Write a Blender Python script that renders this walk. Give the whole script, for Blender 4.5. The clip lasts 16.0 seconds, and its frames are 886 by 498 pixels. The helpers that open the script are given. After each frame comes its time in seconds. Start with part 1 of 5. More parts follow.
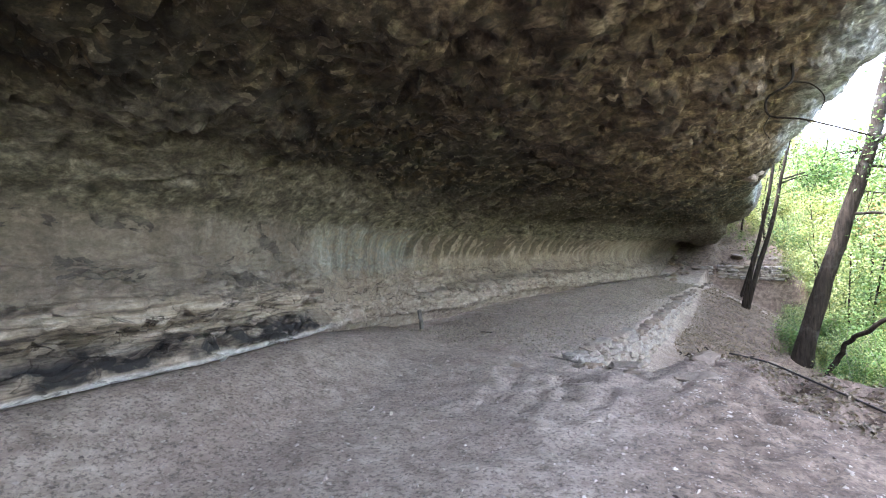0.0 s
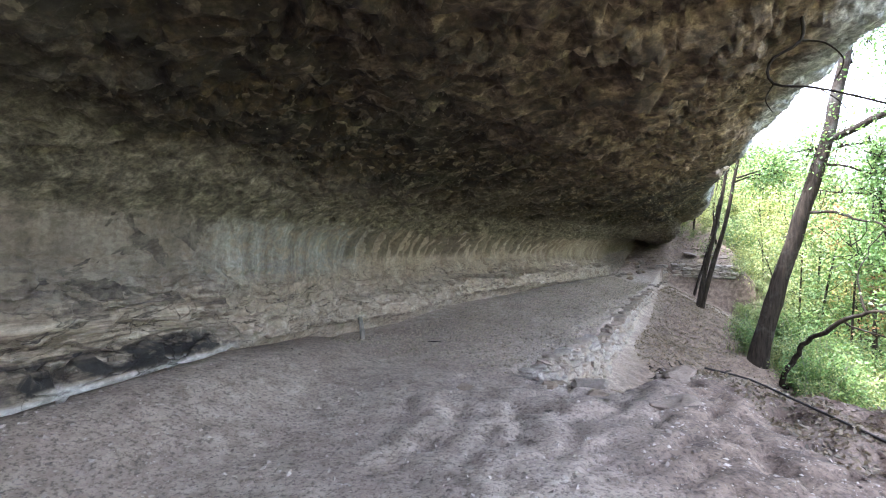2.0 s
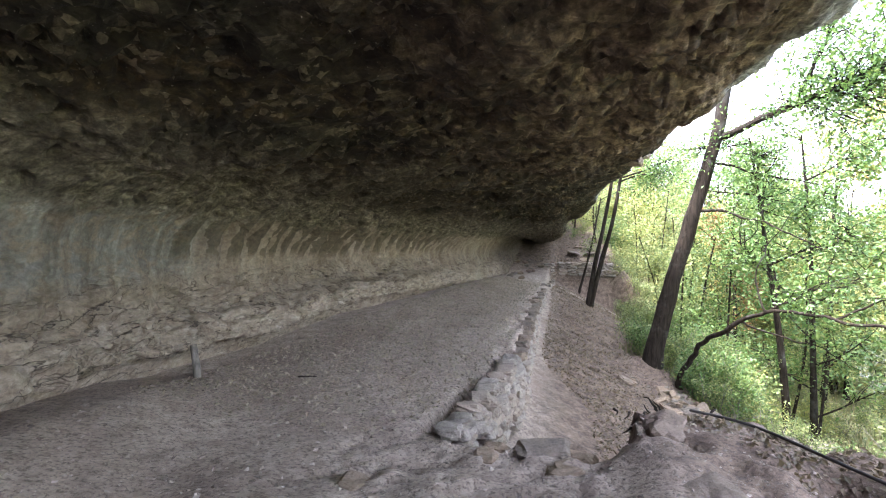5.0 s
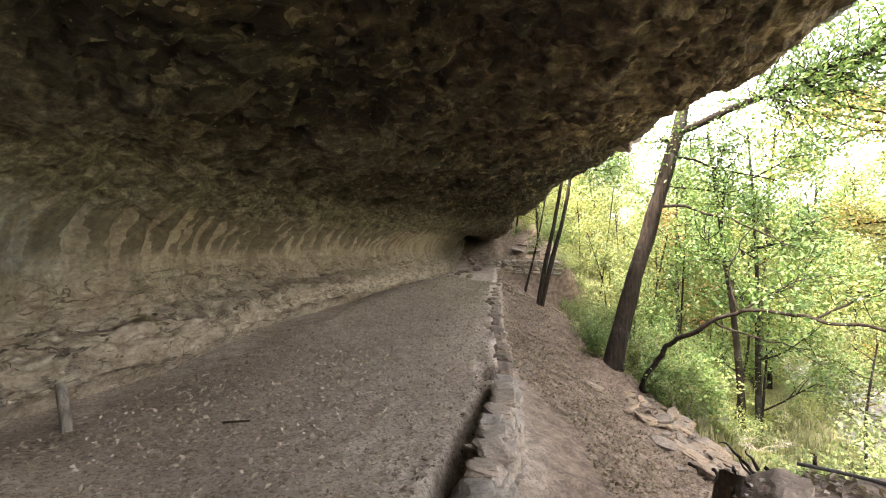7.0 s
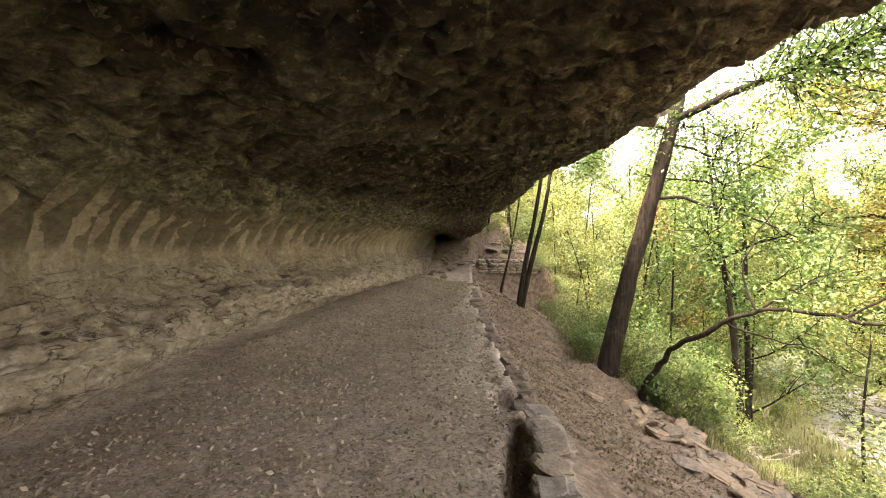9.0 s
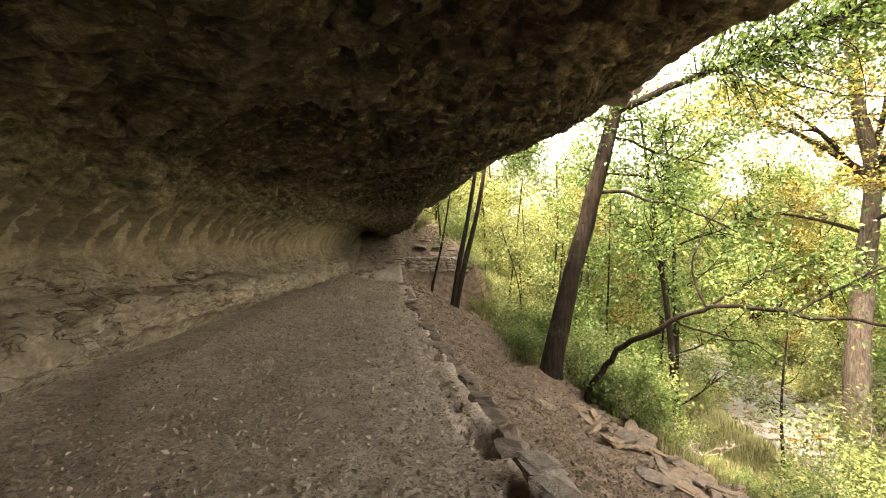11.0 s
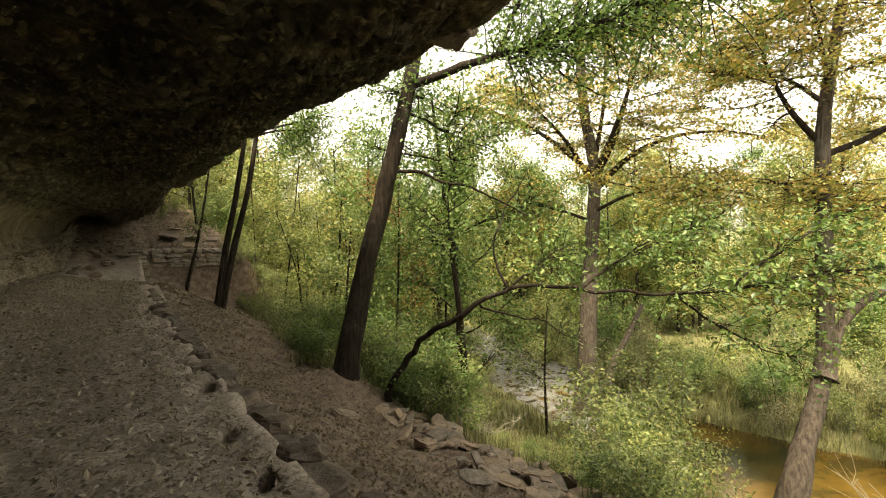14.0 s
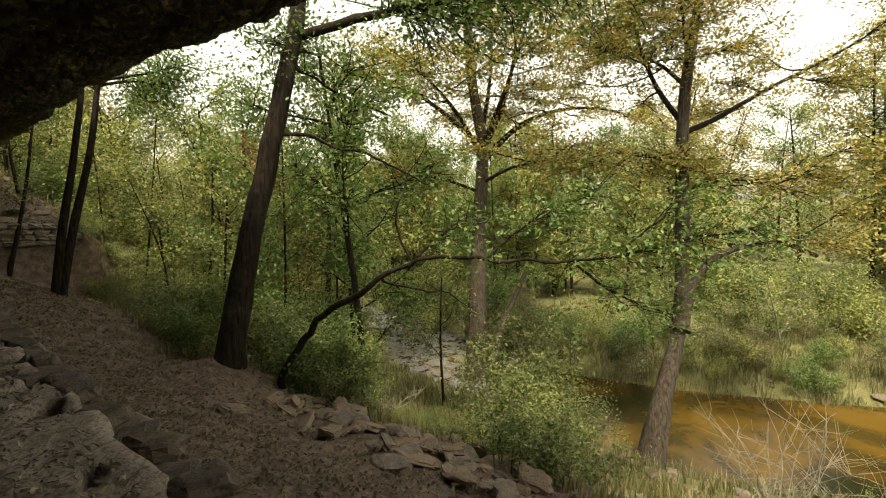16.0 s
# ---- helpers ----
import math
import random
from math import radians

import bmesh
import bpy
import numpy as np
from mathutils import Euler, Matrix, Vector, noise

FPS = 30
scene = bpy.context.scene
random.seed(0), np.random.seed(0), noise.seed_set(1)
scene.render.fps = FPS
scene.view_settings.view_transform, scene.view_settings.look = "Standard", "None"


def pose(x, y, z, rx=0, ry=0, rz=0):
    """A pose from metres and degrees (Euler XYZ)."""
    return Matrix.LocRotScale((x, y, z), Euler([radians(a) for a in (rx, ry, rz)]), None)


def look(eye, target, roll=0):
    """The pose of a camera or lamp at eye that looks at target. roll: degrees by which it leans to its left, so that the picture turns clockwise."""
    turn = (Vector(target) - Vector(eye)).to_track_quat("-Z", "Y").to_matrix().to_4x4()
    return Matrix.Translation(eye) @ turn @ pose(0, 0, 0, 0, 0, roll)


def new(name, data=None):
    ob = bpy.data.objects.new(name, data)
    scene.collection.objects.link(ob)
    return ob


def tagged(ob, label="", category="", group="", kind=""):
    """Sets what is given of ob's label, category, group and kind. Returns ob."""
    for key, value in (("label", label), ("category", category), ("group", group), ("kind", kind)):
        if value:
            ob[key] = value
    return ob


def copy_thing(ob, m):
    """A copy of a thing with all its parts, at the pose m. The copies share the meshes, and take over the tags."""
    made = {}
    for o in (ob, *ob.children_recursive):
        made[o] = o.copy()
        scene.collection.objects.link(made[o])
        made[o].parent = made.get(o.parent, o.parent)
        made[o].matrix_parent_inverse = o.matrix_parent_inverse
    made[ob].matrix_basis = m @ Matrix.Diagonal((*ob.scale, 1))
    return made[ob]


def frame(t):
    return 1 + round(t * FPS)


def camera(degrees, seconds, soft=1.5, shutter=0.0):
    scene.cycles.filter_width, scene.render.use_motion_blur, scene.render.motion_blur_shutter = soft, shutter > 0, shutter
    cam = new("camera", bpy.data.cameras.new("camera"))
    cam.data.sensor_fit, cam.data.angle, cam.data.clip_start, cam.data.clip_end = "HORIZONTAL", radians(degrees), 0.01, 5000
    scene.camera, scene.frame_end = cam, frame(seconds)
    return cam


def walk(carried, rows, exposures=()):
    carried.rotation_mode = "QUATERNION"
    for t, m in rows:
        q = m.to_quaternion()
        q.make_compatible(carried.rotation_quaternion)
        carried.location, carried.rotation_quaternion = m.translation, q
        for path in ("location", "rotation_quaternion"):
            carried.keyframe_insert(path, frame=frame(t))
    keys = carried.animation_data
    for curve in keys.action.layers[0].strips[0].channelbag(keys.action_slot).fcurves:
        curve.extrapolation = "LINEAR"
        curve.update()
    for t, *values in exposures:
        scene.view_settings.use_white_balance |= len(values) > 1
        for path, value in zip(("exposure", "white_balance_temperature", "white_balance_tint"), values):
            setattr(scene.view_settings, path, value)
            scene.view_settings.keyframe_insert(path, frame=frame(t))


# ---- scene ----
cam = camera(86.9, 16.0, soft=1.1)
PATH = [
    (0, (0.007, -0.103, 1.794), (-0.009, 1.897, 1.795), -0.1),
    (0.5, (0.043, 0.11, 1.766), (0.064, 2.11, 1.766), -0.1),
    (1, (0.083, 0.393, 1.812), (0.143, 2.392, 1.809), -0.1),
    (1.5, (0.197, 0.721, 1.818), (0.297, 2.719, 1.812), 0.0),
    (2, (0.31, 1.03, 1.822), (0.466, 3.024, 1.813), 0.0),
    (2.5, (0.39, 1.426, 1.796), (0.624, 3.412, 1.785), 0.1),
    (3, (0.476, 1.789, 1.796), (0.785, 3.765, 1.785), 0.1),
    (3.5, (0.56, 2.197, 1.862), (0.945, 4.16, 1.85), 0.1),
    (4, (0.566, 2.531, 1.839), (1.039, 4.474, 1.826), 0.2),
    (4.5, (0.547, 2.944, 1.821), (1.106, 4.864, 1.808), 0.2),
    (5, (0.563, 3.359, 1.785), (1.204, 5.254, 1.771), 0.2),
    (7.5, (0.588, 5.419, 1.692), (1.533, 7.181, 1.673), 0.2),
    (8, (0.666, 5.819, 1.61), (1.636, 7.568, 1.595), 0.1),
    (10.5, (1.168, 7.48, 1.594), (2.405, 9.051, 1.57), -0.4),
    (11, (1.295, 7.759, 1.567), (2.61, 9.265, 1.541), -0.4),
    (11.5, (1.466, 8.039, 1.558), (2.881, 9.452, 1.524), -0.5),
    (12, (1.645, 8.31, 1.474), (3.167, 9.606, 1.434), -0.5),
    (12.5, (1.821, 8.583, 1.428), (3.443, 9.752, 1.381), -0.6),
    (13, (2.0, 8.799, 1.402), (3.71, 9.834, 1.351), -0.7),
    (13.5, (2.155, 8.979, 1.365), (3.949, 9.861, 1.305), -0.8),
    (14, (2.286, 9.153, 1.356), (4.151, 9.872, 1.289), -0.7),
    (14.5, (2.428, 9.291, 1.319), (4.341, 9.873, 1.248), -0.8),
    (15, (2.527, 9.404, 1.338), (4.472, 9.861, 1.248), -0.8),
    (15.5, (2.613, 9.513, 1.329), (4.58, 9.85, 1.191), -0.8),
    (16, (2.7, 9.638, 1.321), (4.676, 9.875, 1.128), -0.9),
]
EXPOSURES = [
    (0, 4.2, 5600, 17), (3.5, 4.05, 5600, 18), (5, 3.95, 5900, 19), (7.5, 3.9, 7500, 19), (8, 3.85, 7700, 19), (10.5, 3.62, 8700, 19), (11, 3.5, 8800, 18),
    (12.5, 2.9, 8900, 13), (13.5, 2.5, 9000, 10), (14.5, 2.03, 9000, 8), (16, 1.5, 9000, 7),
]
walk(cam, [(t, look(eye, target, roll)) for t, eye, target, roll in PATH], EXPOSURES)


# world, sun
def smooth(a, b, x):
    k = np.clip((np.asarray(x, float) - a) / (b - a), 0, 1)
    return k * k * (3 - 2 * k)


world = bpy.data.worlds.new("overcast_sky")
scene.world = world
world.use_nodes = True
wn, wl = world.node_tree.nodes, world.node_tree.links
sky = wn.new("ShaderNodeTexSky")
sky.sky_type, sky.sun_disc = "NISHITA", False
sky.sun_elevation, sky.sun_rotation = radians(65), radians(277)
sky.air_density, sky.dust_density, sky.ozone_density = 1.0, 2.0, 1.0
pale = wn.new("ShaderNodeHueSaturation")
pale.inputs["Saturation"].default_value = 0.36
wl.new(sky.outputs[0], pale.inputs["Color"])
wl.new(pale.outputs[0], wn["Background"].inputs["Color"])
wn["Background"].inputs["Strength"].default_value = 0.15
sun = new("sun", bpy.data.lights.new("sun", "SUN"))
sun.data.energy, sun.data.angle, sun.data.color = 1.9, radians(10), (1.0, 0.95, 0.87)
sun.matrix_world = look((-30, 5, 76), (5, 10, 0))


# materials
def material(name, build):
    m = bpy.data.materials.new(name)
    m.use_nodes = True
    nt = m.node_tree
    b = nt.nodes["Principled BSDF"]
    build(nt, b)
    return m


def nd(nt, kind, **props):
    n = nt.nodes.new(kind)
    for k, v in props.items():
        n.inputs[k].default_value = v
    return n


def noise_at(nt, scale, detail=6.0, rough=0.6, stretch=(1, 1, 1), distortion=0.0):
    co = nt.nodes.new("ShaderNodeNewGeometry")
    mp = nt.nodes.new("ShaderNodeMapping")
    mp.inputs["Scale"].default_value = stretch
    nt.links.new(co.outputs["Position"], mp.inputs["Vector"])
    n = nt.nodes.new("ShaderNodeTexNoise")
    n.inputs["Scale"].default_value, n.inputs["Detail"].default_value = scale, detail
    n.inputs["Roughness"].default_value, n.inputs["Distortion"].default_value = rough, distortion
    nt.links.new(mp.outputs[0], n.inputs["Vector"])
    return n.outputs["Fac"]


def bedded_noise(nt, scale, detail, rough, stretch=(1.25, 0.8, 1.7), distortion=0.6):
    """Noise drawn out across the shelter's length."""
    co = nt.nodes.new("ShaderNodeNewGeometry")
    turn, size = nt.nodes.new("ShaderNodeMapping"), nt.nodes.new("ShaderNodeMapping")
    turn.inputs["Rotation"].default_value = (0, 0, radians(-60))
    size.inputs["Scale"].default_value = stretch
    nt.links.new(co.outputs["Position"], turn.inputs["Vector"])
    nt.links.new(turn.outputs[0], size.inputs["Vector"])
    n = nt.nodes.new("ShaderNodeTexNoise")
    n.inputs["Scale"].default_value, n.inputs["Detail"].default_value = scale, detail
    n.inputs["Roughness"].default_value, n.inputs["Distortion"].default_value = rough, distortion
    nt.links.new(size.outputs[0], n.inputs["Vector"])
    return n.outputs["Fac"]


def ramp(nt, fac, *stops):
    r = nt.nodes.new("ShaderNodeValToRGB")
    els = r.color_ramp.elements
    while len(els) < len(stops):
        els.new(0.5)
    for e, (p, c) in zip(els, stops):
        e.position = p
        e.color = (*c, 1) if len(c) == 3 else c
    nt.links.new(fac, r.inputs["Fac"])
    return r.outputs["Color"]


def mix(nt, fac, a, b, mode="MIX"):
    m = nt.nodes.new("ShaderNodeMix")
    m.data_type, m.blend_type = "RGBA", mode
    for sock, v in ((m.inputs["Factor"], fac), (m.inputs["A"], a), (m.inputs["B"], b)):
        if isinstance(v, bpy.types.NodeSocket):
            nt.links.new(v, sock)
        elif isinstance(v, (tuple, list)):
            sock.default_value = (*v, 1)
        else:
            sock.default_value = v
    return m.outputs["Result"]


def grey(v):
    return (v, v, v)


def bump(nt, b, height, strength, distance):
    n = nt.nodes.new("ShaderNodeBump")
    n.inputs["Strength"].default_value, n.inputs["Distance"].default_value = strength, distance
    nt.links.new(height, n.inputs["Height"])
    nt.links.new(n.outputs[0], b.inputs["Normal"])


def mask(nt, fac, a, b):
    return ramp(nt, fac, (a, grey(0)), (b, grey(1)))


def limestone(nt, b):
    """Shelter rock: dark brown lichen and sooty stain on the roof, painted darker for its shade, pale grey-green washed
    wall with drip streaks, buff ledges at the foot.
    """
    big = noise_at(nt, 0.5, 4, 0.55)
    patch = noise_at(nt, 1.3, 5, 0.6, (1, 1, 1.5), 0.6)
    mid = noise_at(nt, 4.2, 9, 0.68, (1, 1, 1.6), 0.5)
    fine = noise_at(nt, 19, 8, 0.72)
    speck = noise_at(nt, 30, 3, 0.5, (1, 1, 1.6))
    warp = nt.nodes.new("ShaderNodeMapping")
    warp.inputs["Scale"].default_value = (1, 1, 1.7)
    gp = nt.nodes.new("ShaderNodeNewGeometry")
    shift = nt.nodes.new("ShaderNodeTexNoise")
    shift.inputs["Scale"].default_value, shift.inputs["Detail"].default_value = 3.0, 4.0
    add = nt.nodes.new("ShaderNodeVectorMath")
    add.operation = "MULTIPLY_ADD"
    nt.links.new(shift.outputs["Color"], add.inputs[0])
    add.inputs[1].default_value = (0.35, 0.35, 0.35)
    nt.links.new(gp.outputs["Position"], add.inputs[2])
    nt.links.new(gp.outputs["Position"], shift.inputs["Vector"])
    nt.links.new(add.outputs[0], warp.inputs["Vector"])
    chips = nt.nodes.new("ShaderNodeTexVoronoi")
    chips.inputs["Scale"].default_value = 11.0
    nt.links.new(warp.outputs[0], chips.inputs["Vector"])
    cell = nt.nodes.new("ShaderNodeSeparateColor")
    nt.links.new(chips.outputs["Color"], cell.inputs[0])
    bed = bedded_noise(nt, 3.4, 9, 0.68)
    # Roof colours pushed darker than the stain, painting in shade under the overhang.
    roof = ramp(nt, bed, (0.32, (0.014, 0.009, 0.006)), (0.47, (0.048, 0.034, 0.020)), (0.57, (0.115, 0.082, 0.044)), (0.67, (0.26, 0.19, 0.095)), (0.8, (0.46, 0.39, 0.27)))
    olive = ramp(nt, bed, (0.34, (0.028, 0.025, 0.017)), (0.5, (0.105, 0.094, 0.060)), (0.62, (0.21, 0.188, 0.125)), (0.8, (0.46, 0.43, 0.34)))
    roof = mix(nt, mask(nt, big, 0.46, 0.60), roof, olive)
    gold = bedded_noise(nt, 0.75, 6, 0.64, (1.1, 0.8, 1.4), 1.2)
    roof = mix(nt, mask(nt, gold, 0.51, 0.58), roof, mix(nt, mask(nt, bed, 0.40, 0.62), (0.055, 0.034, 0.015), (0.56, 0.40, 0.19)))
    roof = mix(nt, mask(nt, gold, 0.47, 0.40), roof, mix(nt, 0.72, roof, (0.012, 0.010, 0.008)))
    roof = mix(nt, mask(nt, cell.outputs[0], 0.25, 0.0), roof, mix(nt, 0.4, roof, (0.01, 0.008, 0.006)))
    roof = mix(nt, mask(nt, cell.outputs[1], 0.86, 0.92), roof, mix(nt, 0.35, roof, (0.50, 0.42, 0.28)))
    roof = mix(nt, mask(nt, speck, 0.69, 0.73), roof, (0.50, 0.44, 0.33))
    streak = noise_at(nt, 3.0, 6, 0.6, (1, 1, 0.12), 0.25)
    wall = ramp(nt, streak, (0.3, (0.23, 0.182, 0.128)), (0.5, (0.375, 0.305, 0.22)), (0.68, (0.495, 0.42, 0.315)))
    pale = ramp(nt, streak, (0.34, (0.17, 0.158, 0.128)), (0.5, (0.31, 0.302, 0.262)), (0.66, (0.50, 0.497, 0.445)))
    geo = nt.nodes.new("ShaderNodeNewGeometry")
    sep = nt.nodes.new("ShaderNodeSeparateXYZ")
    nt.links.new(geo.outputs["Position"], sep.inputs[0])

    def rise(a, b2, wobble, source=None):
        add = nt.nodes.new("ShaderNodeMath")
        add.operation = "MULTIPLY_ADD"
        nt.links.new(patch if wobble < 0.45 else big, add.inputs[0])
        add.inputs[1].default_value = wobble
        nt.links.new(source or sep.outputs["Z"], add.inputs[2])
        mr = nt.nodes.new("ShaderNodeMapRange")
        mr.interpolation_type = "SMOOTHSTEP"
        mr.inputs["From Min"].default_value, mr.inputs["From Max"].default_value = a + wobble / 2, b2 + wobble / 2
        nt.links.new(add.outputs[0], mr.inputs["Value"])
        return mr.outputs["Result"]

    # a pale mineral wash on one stretch of the wall
    wash = mix(nt, 1.0, rise(3.6, 8.4, 2.4, sep.outputs["Y"]), rise(12.6, 10.6, 2.4, sep.outputs["Y"]), "MULTIPLY")
    wash = mix(nt, 1.0, wash, rise(1.15, 1.55, 0.42), "MULTIPLY")
    wash = mix(nt, 1.0, wash, ramp(nt, mid, (0.40, grey(0.15)), (0.54, grey(1.0))), "MULTIPLY")
    wall = mix(nt, wash, wall, pale)
    wall = mix(nt, mask(nt, mid, 0.60, 0.76), wall, (0.20, 0.15, 0.10))
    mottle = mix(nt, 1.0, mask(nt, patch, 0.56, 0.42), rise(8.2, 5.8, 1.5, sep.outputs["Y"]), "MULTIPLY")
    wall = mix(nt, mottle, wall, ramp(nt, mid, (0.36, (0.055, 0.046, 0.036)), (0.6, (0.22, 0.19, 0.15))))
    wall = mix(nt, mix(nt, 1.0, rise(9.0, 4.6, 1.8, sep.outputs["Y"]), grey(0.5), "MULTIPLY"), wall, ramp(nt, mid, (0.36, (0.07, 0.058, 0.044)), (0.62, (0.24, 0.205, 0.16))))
    foot = ramp(nt, mid, (0.34, (0.24, 0.188, 0.132)), (0.5, (0.385, 0.317, 0.235)), (0.64, (0.52, 0.447, 0.35)))
    strata = noise_at(nt, 3.2, 7, 0.62, (0.4, 0.4, 4.5), 0.25)
    beds = ramp(nt, strata, (0.34, (0.06, 0.047, 0.034)), (0.44, (0.27, 0.215, 0.15)), (0.54, (0.50, 0.42, 0.31)), (0.68, (0.66, 0.59, 0.47)))
    west = rise(7.4, 6.4, 0.9, sep.outputs["Y"])
    foot = mix(nt, west, foot, beds)
    # Black patches low on the west wall, between pale strip and buff beds.
    foot_black = mix(nt, 1.0, mask(nt, patch, 0.38, 0.50), west, "MULTIPLY")
    foot_black = mix(nt, 1.0, mix(nt, 1.0, foot_black, rise(0.98, 0.84, 0.25), "MULTIPLY"), rise(0.68, 0.74, 0.1), "MULTIPLY")
    foot = mix(nt, foot_black, foot, (0.03, 0.028, 0.025))
    foot = mix(nt, mix(nt, 1.0, west, rise(0.72, 0.66, 0.06), "MULTIPLY"), foot, ramp(nt, mid, (0.38, (0.36, 0.34, 0.30)), (0.55, (0.68, 0.66, 0.61))))
    # grooves between the drip flutes: dark growth, plus their shade painted in
    along = nt.nodes.new("ShaderNodeVectorMath")
    along.operation = "DOT_PRODUCT"
    nt.links.new(geo.outputs["Position"], along.inputs[0])
    along.inputs[1].default_value = (0.5, 0.866, 0)

    def calc(op, a, b2=0.0, c=0.0):
        n = nt.nodes.new("ShaderNodeMath")
        n.operation = op
        for sock, v in zip(n.inputs, (a, b2, c)):
            if isinstance(v, bpy.types.NodeSocket):
                nt.links.new(v, sock)
            else:
                sock.default_value = v
        return n.outputs[0]

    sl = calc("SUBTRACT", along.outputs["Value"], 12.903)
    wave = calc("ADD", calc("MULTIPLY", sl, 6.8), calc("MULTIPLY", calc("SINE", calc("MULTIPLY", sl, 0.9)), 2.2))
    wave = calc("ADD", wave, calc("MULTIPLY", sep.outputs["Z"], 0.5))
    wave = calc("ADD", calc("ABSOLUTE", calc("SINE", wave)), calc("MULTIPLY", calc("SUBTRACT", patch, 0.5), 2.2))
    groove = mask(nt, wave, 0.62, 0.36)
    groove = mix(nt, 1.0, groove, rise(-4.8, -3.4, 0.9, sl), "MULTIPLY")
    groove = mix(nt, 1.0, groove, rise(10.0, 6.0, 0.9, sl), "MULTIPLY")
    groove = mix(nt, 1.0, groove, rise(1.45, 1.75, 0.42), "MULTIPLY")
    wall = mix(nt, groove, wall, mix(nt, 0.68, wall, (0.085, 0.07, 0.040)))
    moss = ramp(nt, mid, (0.36, (0.055, 0.048, 0.028)), (0.5, (0.18, 0.158, 0.105)), (0.66, (0.36, 0.325, 0.23)))
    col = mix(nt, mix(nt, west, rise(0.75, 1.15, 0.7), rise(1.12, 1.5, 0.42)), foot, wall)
    haze = ramp(nt, mid, (0.34, (0.075, 0.063, 0.044)), (0.5, (0.20, 0.174, 0.125)), (0.66, (0.36, 0.325, 0.25)))
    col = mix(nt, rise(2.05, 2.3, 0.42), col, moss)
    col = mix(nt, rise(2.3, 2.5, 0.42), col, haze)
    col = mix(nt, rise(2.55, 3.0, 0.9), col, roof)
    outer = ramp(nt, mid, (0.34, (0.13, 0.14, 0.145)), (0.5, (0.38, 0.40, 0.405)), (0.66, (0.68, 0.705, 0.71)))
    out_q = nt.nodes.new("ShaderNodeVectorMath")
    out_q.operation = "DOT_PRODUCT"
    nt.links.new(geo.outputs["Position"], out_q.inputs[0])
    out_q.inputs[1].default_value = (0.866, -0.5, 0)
    # Roof rim painted paler towards the lip, standing in for light from outside.
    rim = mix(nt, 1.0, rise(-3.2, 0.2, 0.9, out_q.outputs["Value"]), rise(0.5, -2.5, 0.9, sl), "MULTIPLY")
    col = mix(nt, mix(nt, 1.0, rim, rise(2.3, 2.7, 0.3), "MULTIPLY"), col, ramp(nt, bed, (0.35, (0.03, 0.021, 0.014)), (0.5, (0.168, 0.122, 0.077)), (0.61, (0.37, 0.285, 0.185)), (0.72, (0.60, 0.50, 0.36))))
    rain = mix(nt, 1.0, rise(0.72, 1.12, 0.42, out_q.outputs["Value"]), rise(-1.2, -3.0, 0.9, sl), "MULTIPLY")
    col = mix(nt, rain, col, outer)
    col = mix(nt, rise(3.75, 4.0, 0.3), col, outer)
    # Far end mixed to darker brown rock, with the recess's shade painted in.
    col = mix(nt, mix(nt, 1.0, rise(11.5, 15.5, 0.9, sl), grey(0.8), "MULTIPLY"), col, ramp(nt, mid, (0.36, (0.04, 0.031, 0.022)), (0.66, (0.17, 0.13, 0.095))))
    dash = bedded_noise(nt, 7.0, 9, 0.74, (1.3, 0.8, 2.2), 0.3)
    col = mix(nt, mix(nt, rise(1.9, 2.4, 0.42), grey(0.34), grey(0.82)), col, ramp(nt, dash, (0.32, grey(0.25)), (0.5, grey(0.95)), (0.64, grey(1.75))), "MULTIPLY")
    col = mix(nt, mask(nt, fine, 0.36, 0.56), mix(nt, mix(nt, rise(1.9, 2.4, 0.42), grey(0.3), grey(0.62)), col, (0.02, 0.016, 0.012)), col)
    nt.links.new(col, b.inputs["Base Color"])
    b.inputs["Roughness"].default_value = 0.85
    crack = noise_at(nt, 1.1, 4, 0.55, (1, 1, 1.8), 0.7)
    line = ramp(nt, crack, (0.492, grey(0)), (0.5, grey(0.65)), (0.508, grey(0)))
    slant = nt.nodes.new("ShaderNodeMapping")
    slant.inputs["Rotation"].default_value = (radians(14), radians(-10), 0)
    slant.inputs["Scale"].default_value = (1.0, 1.0, 3.6)
    nt.links.new(geo.outputs["Position"], slant.inputs["Vector"])
    split = nt.nodes.new("ShaderNodeTexNoise")
    split.inputs["Scale"].default_value, split.inputs["Detail"].default_value, split.inputs["Distortion"].default_value = 1.15, 5.0, 0.5
    nt.links.new(slant.outputs[0], split.inputs["Vector"])
    thin = ramp(nt, split.outputs["Fac"], (0.484, grey(0)), (0.5, grey(0.95)), (0.508, grey(0)))
    line = mix(nt, 1.0, line, mix(nt, 1.0, thin, mask(nt, patch, 0.37, 0.49), "MULTIPLY"), "LIGHTEN")
    low = mix(nt, 1.0, line, rise(1.6, 1.1, 0.3), "MULTIPLY")
    col = mix(nt, low, col, (0.035, 0.026, 0.018))
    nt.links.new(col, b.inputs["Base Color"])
    bump(nt, b, mix(nt, 0.4, mix(nt, low, mid, grey(0)), dash), 1.0, 0.11)


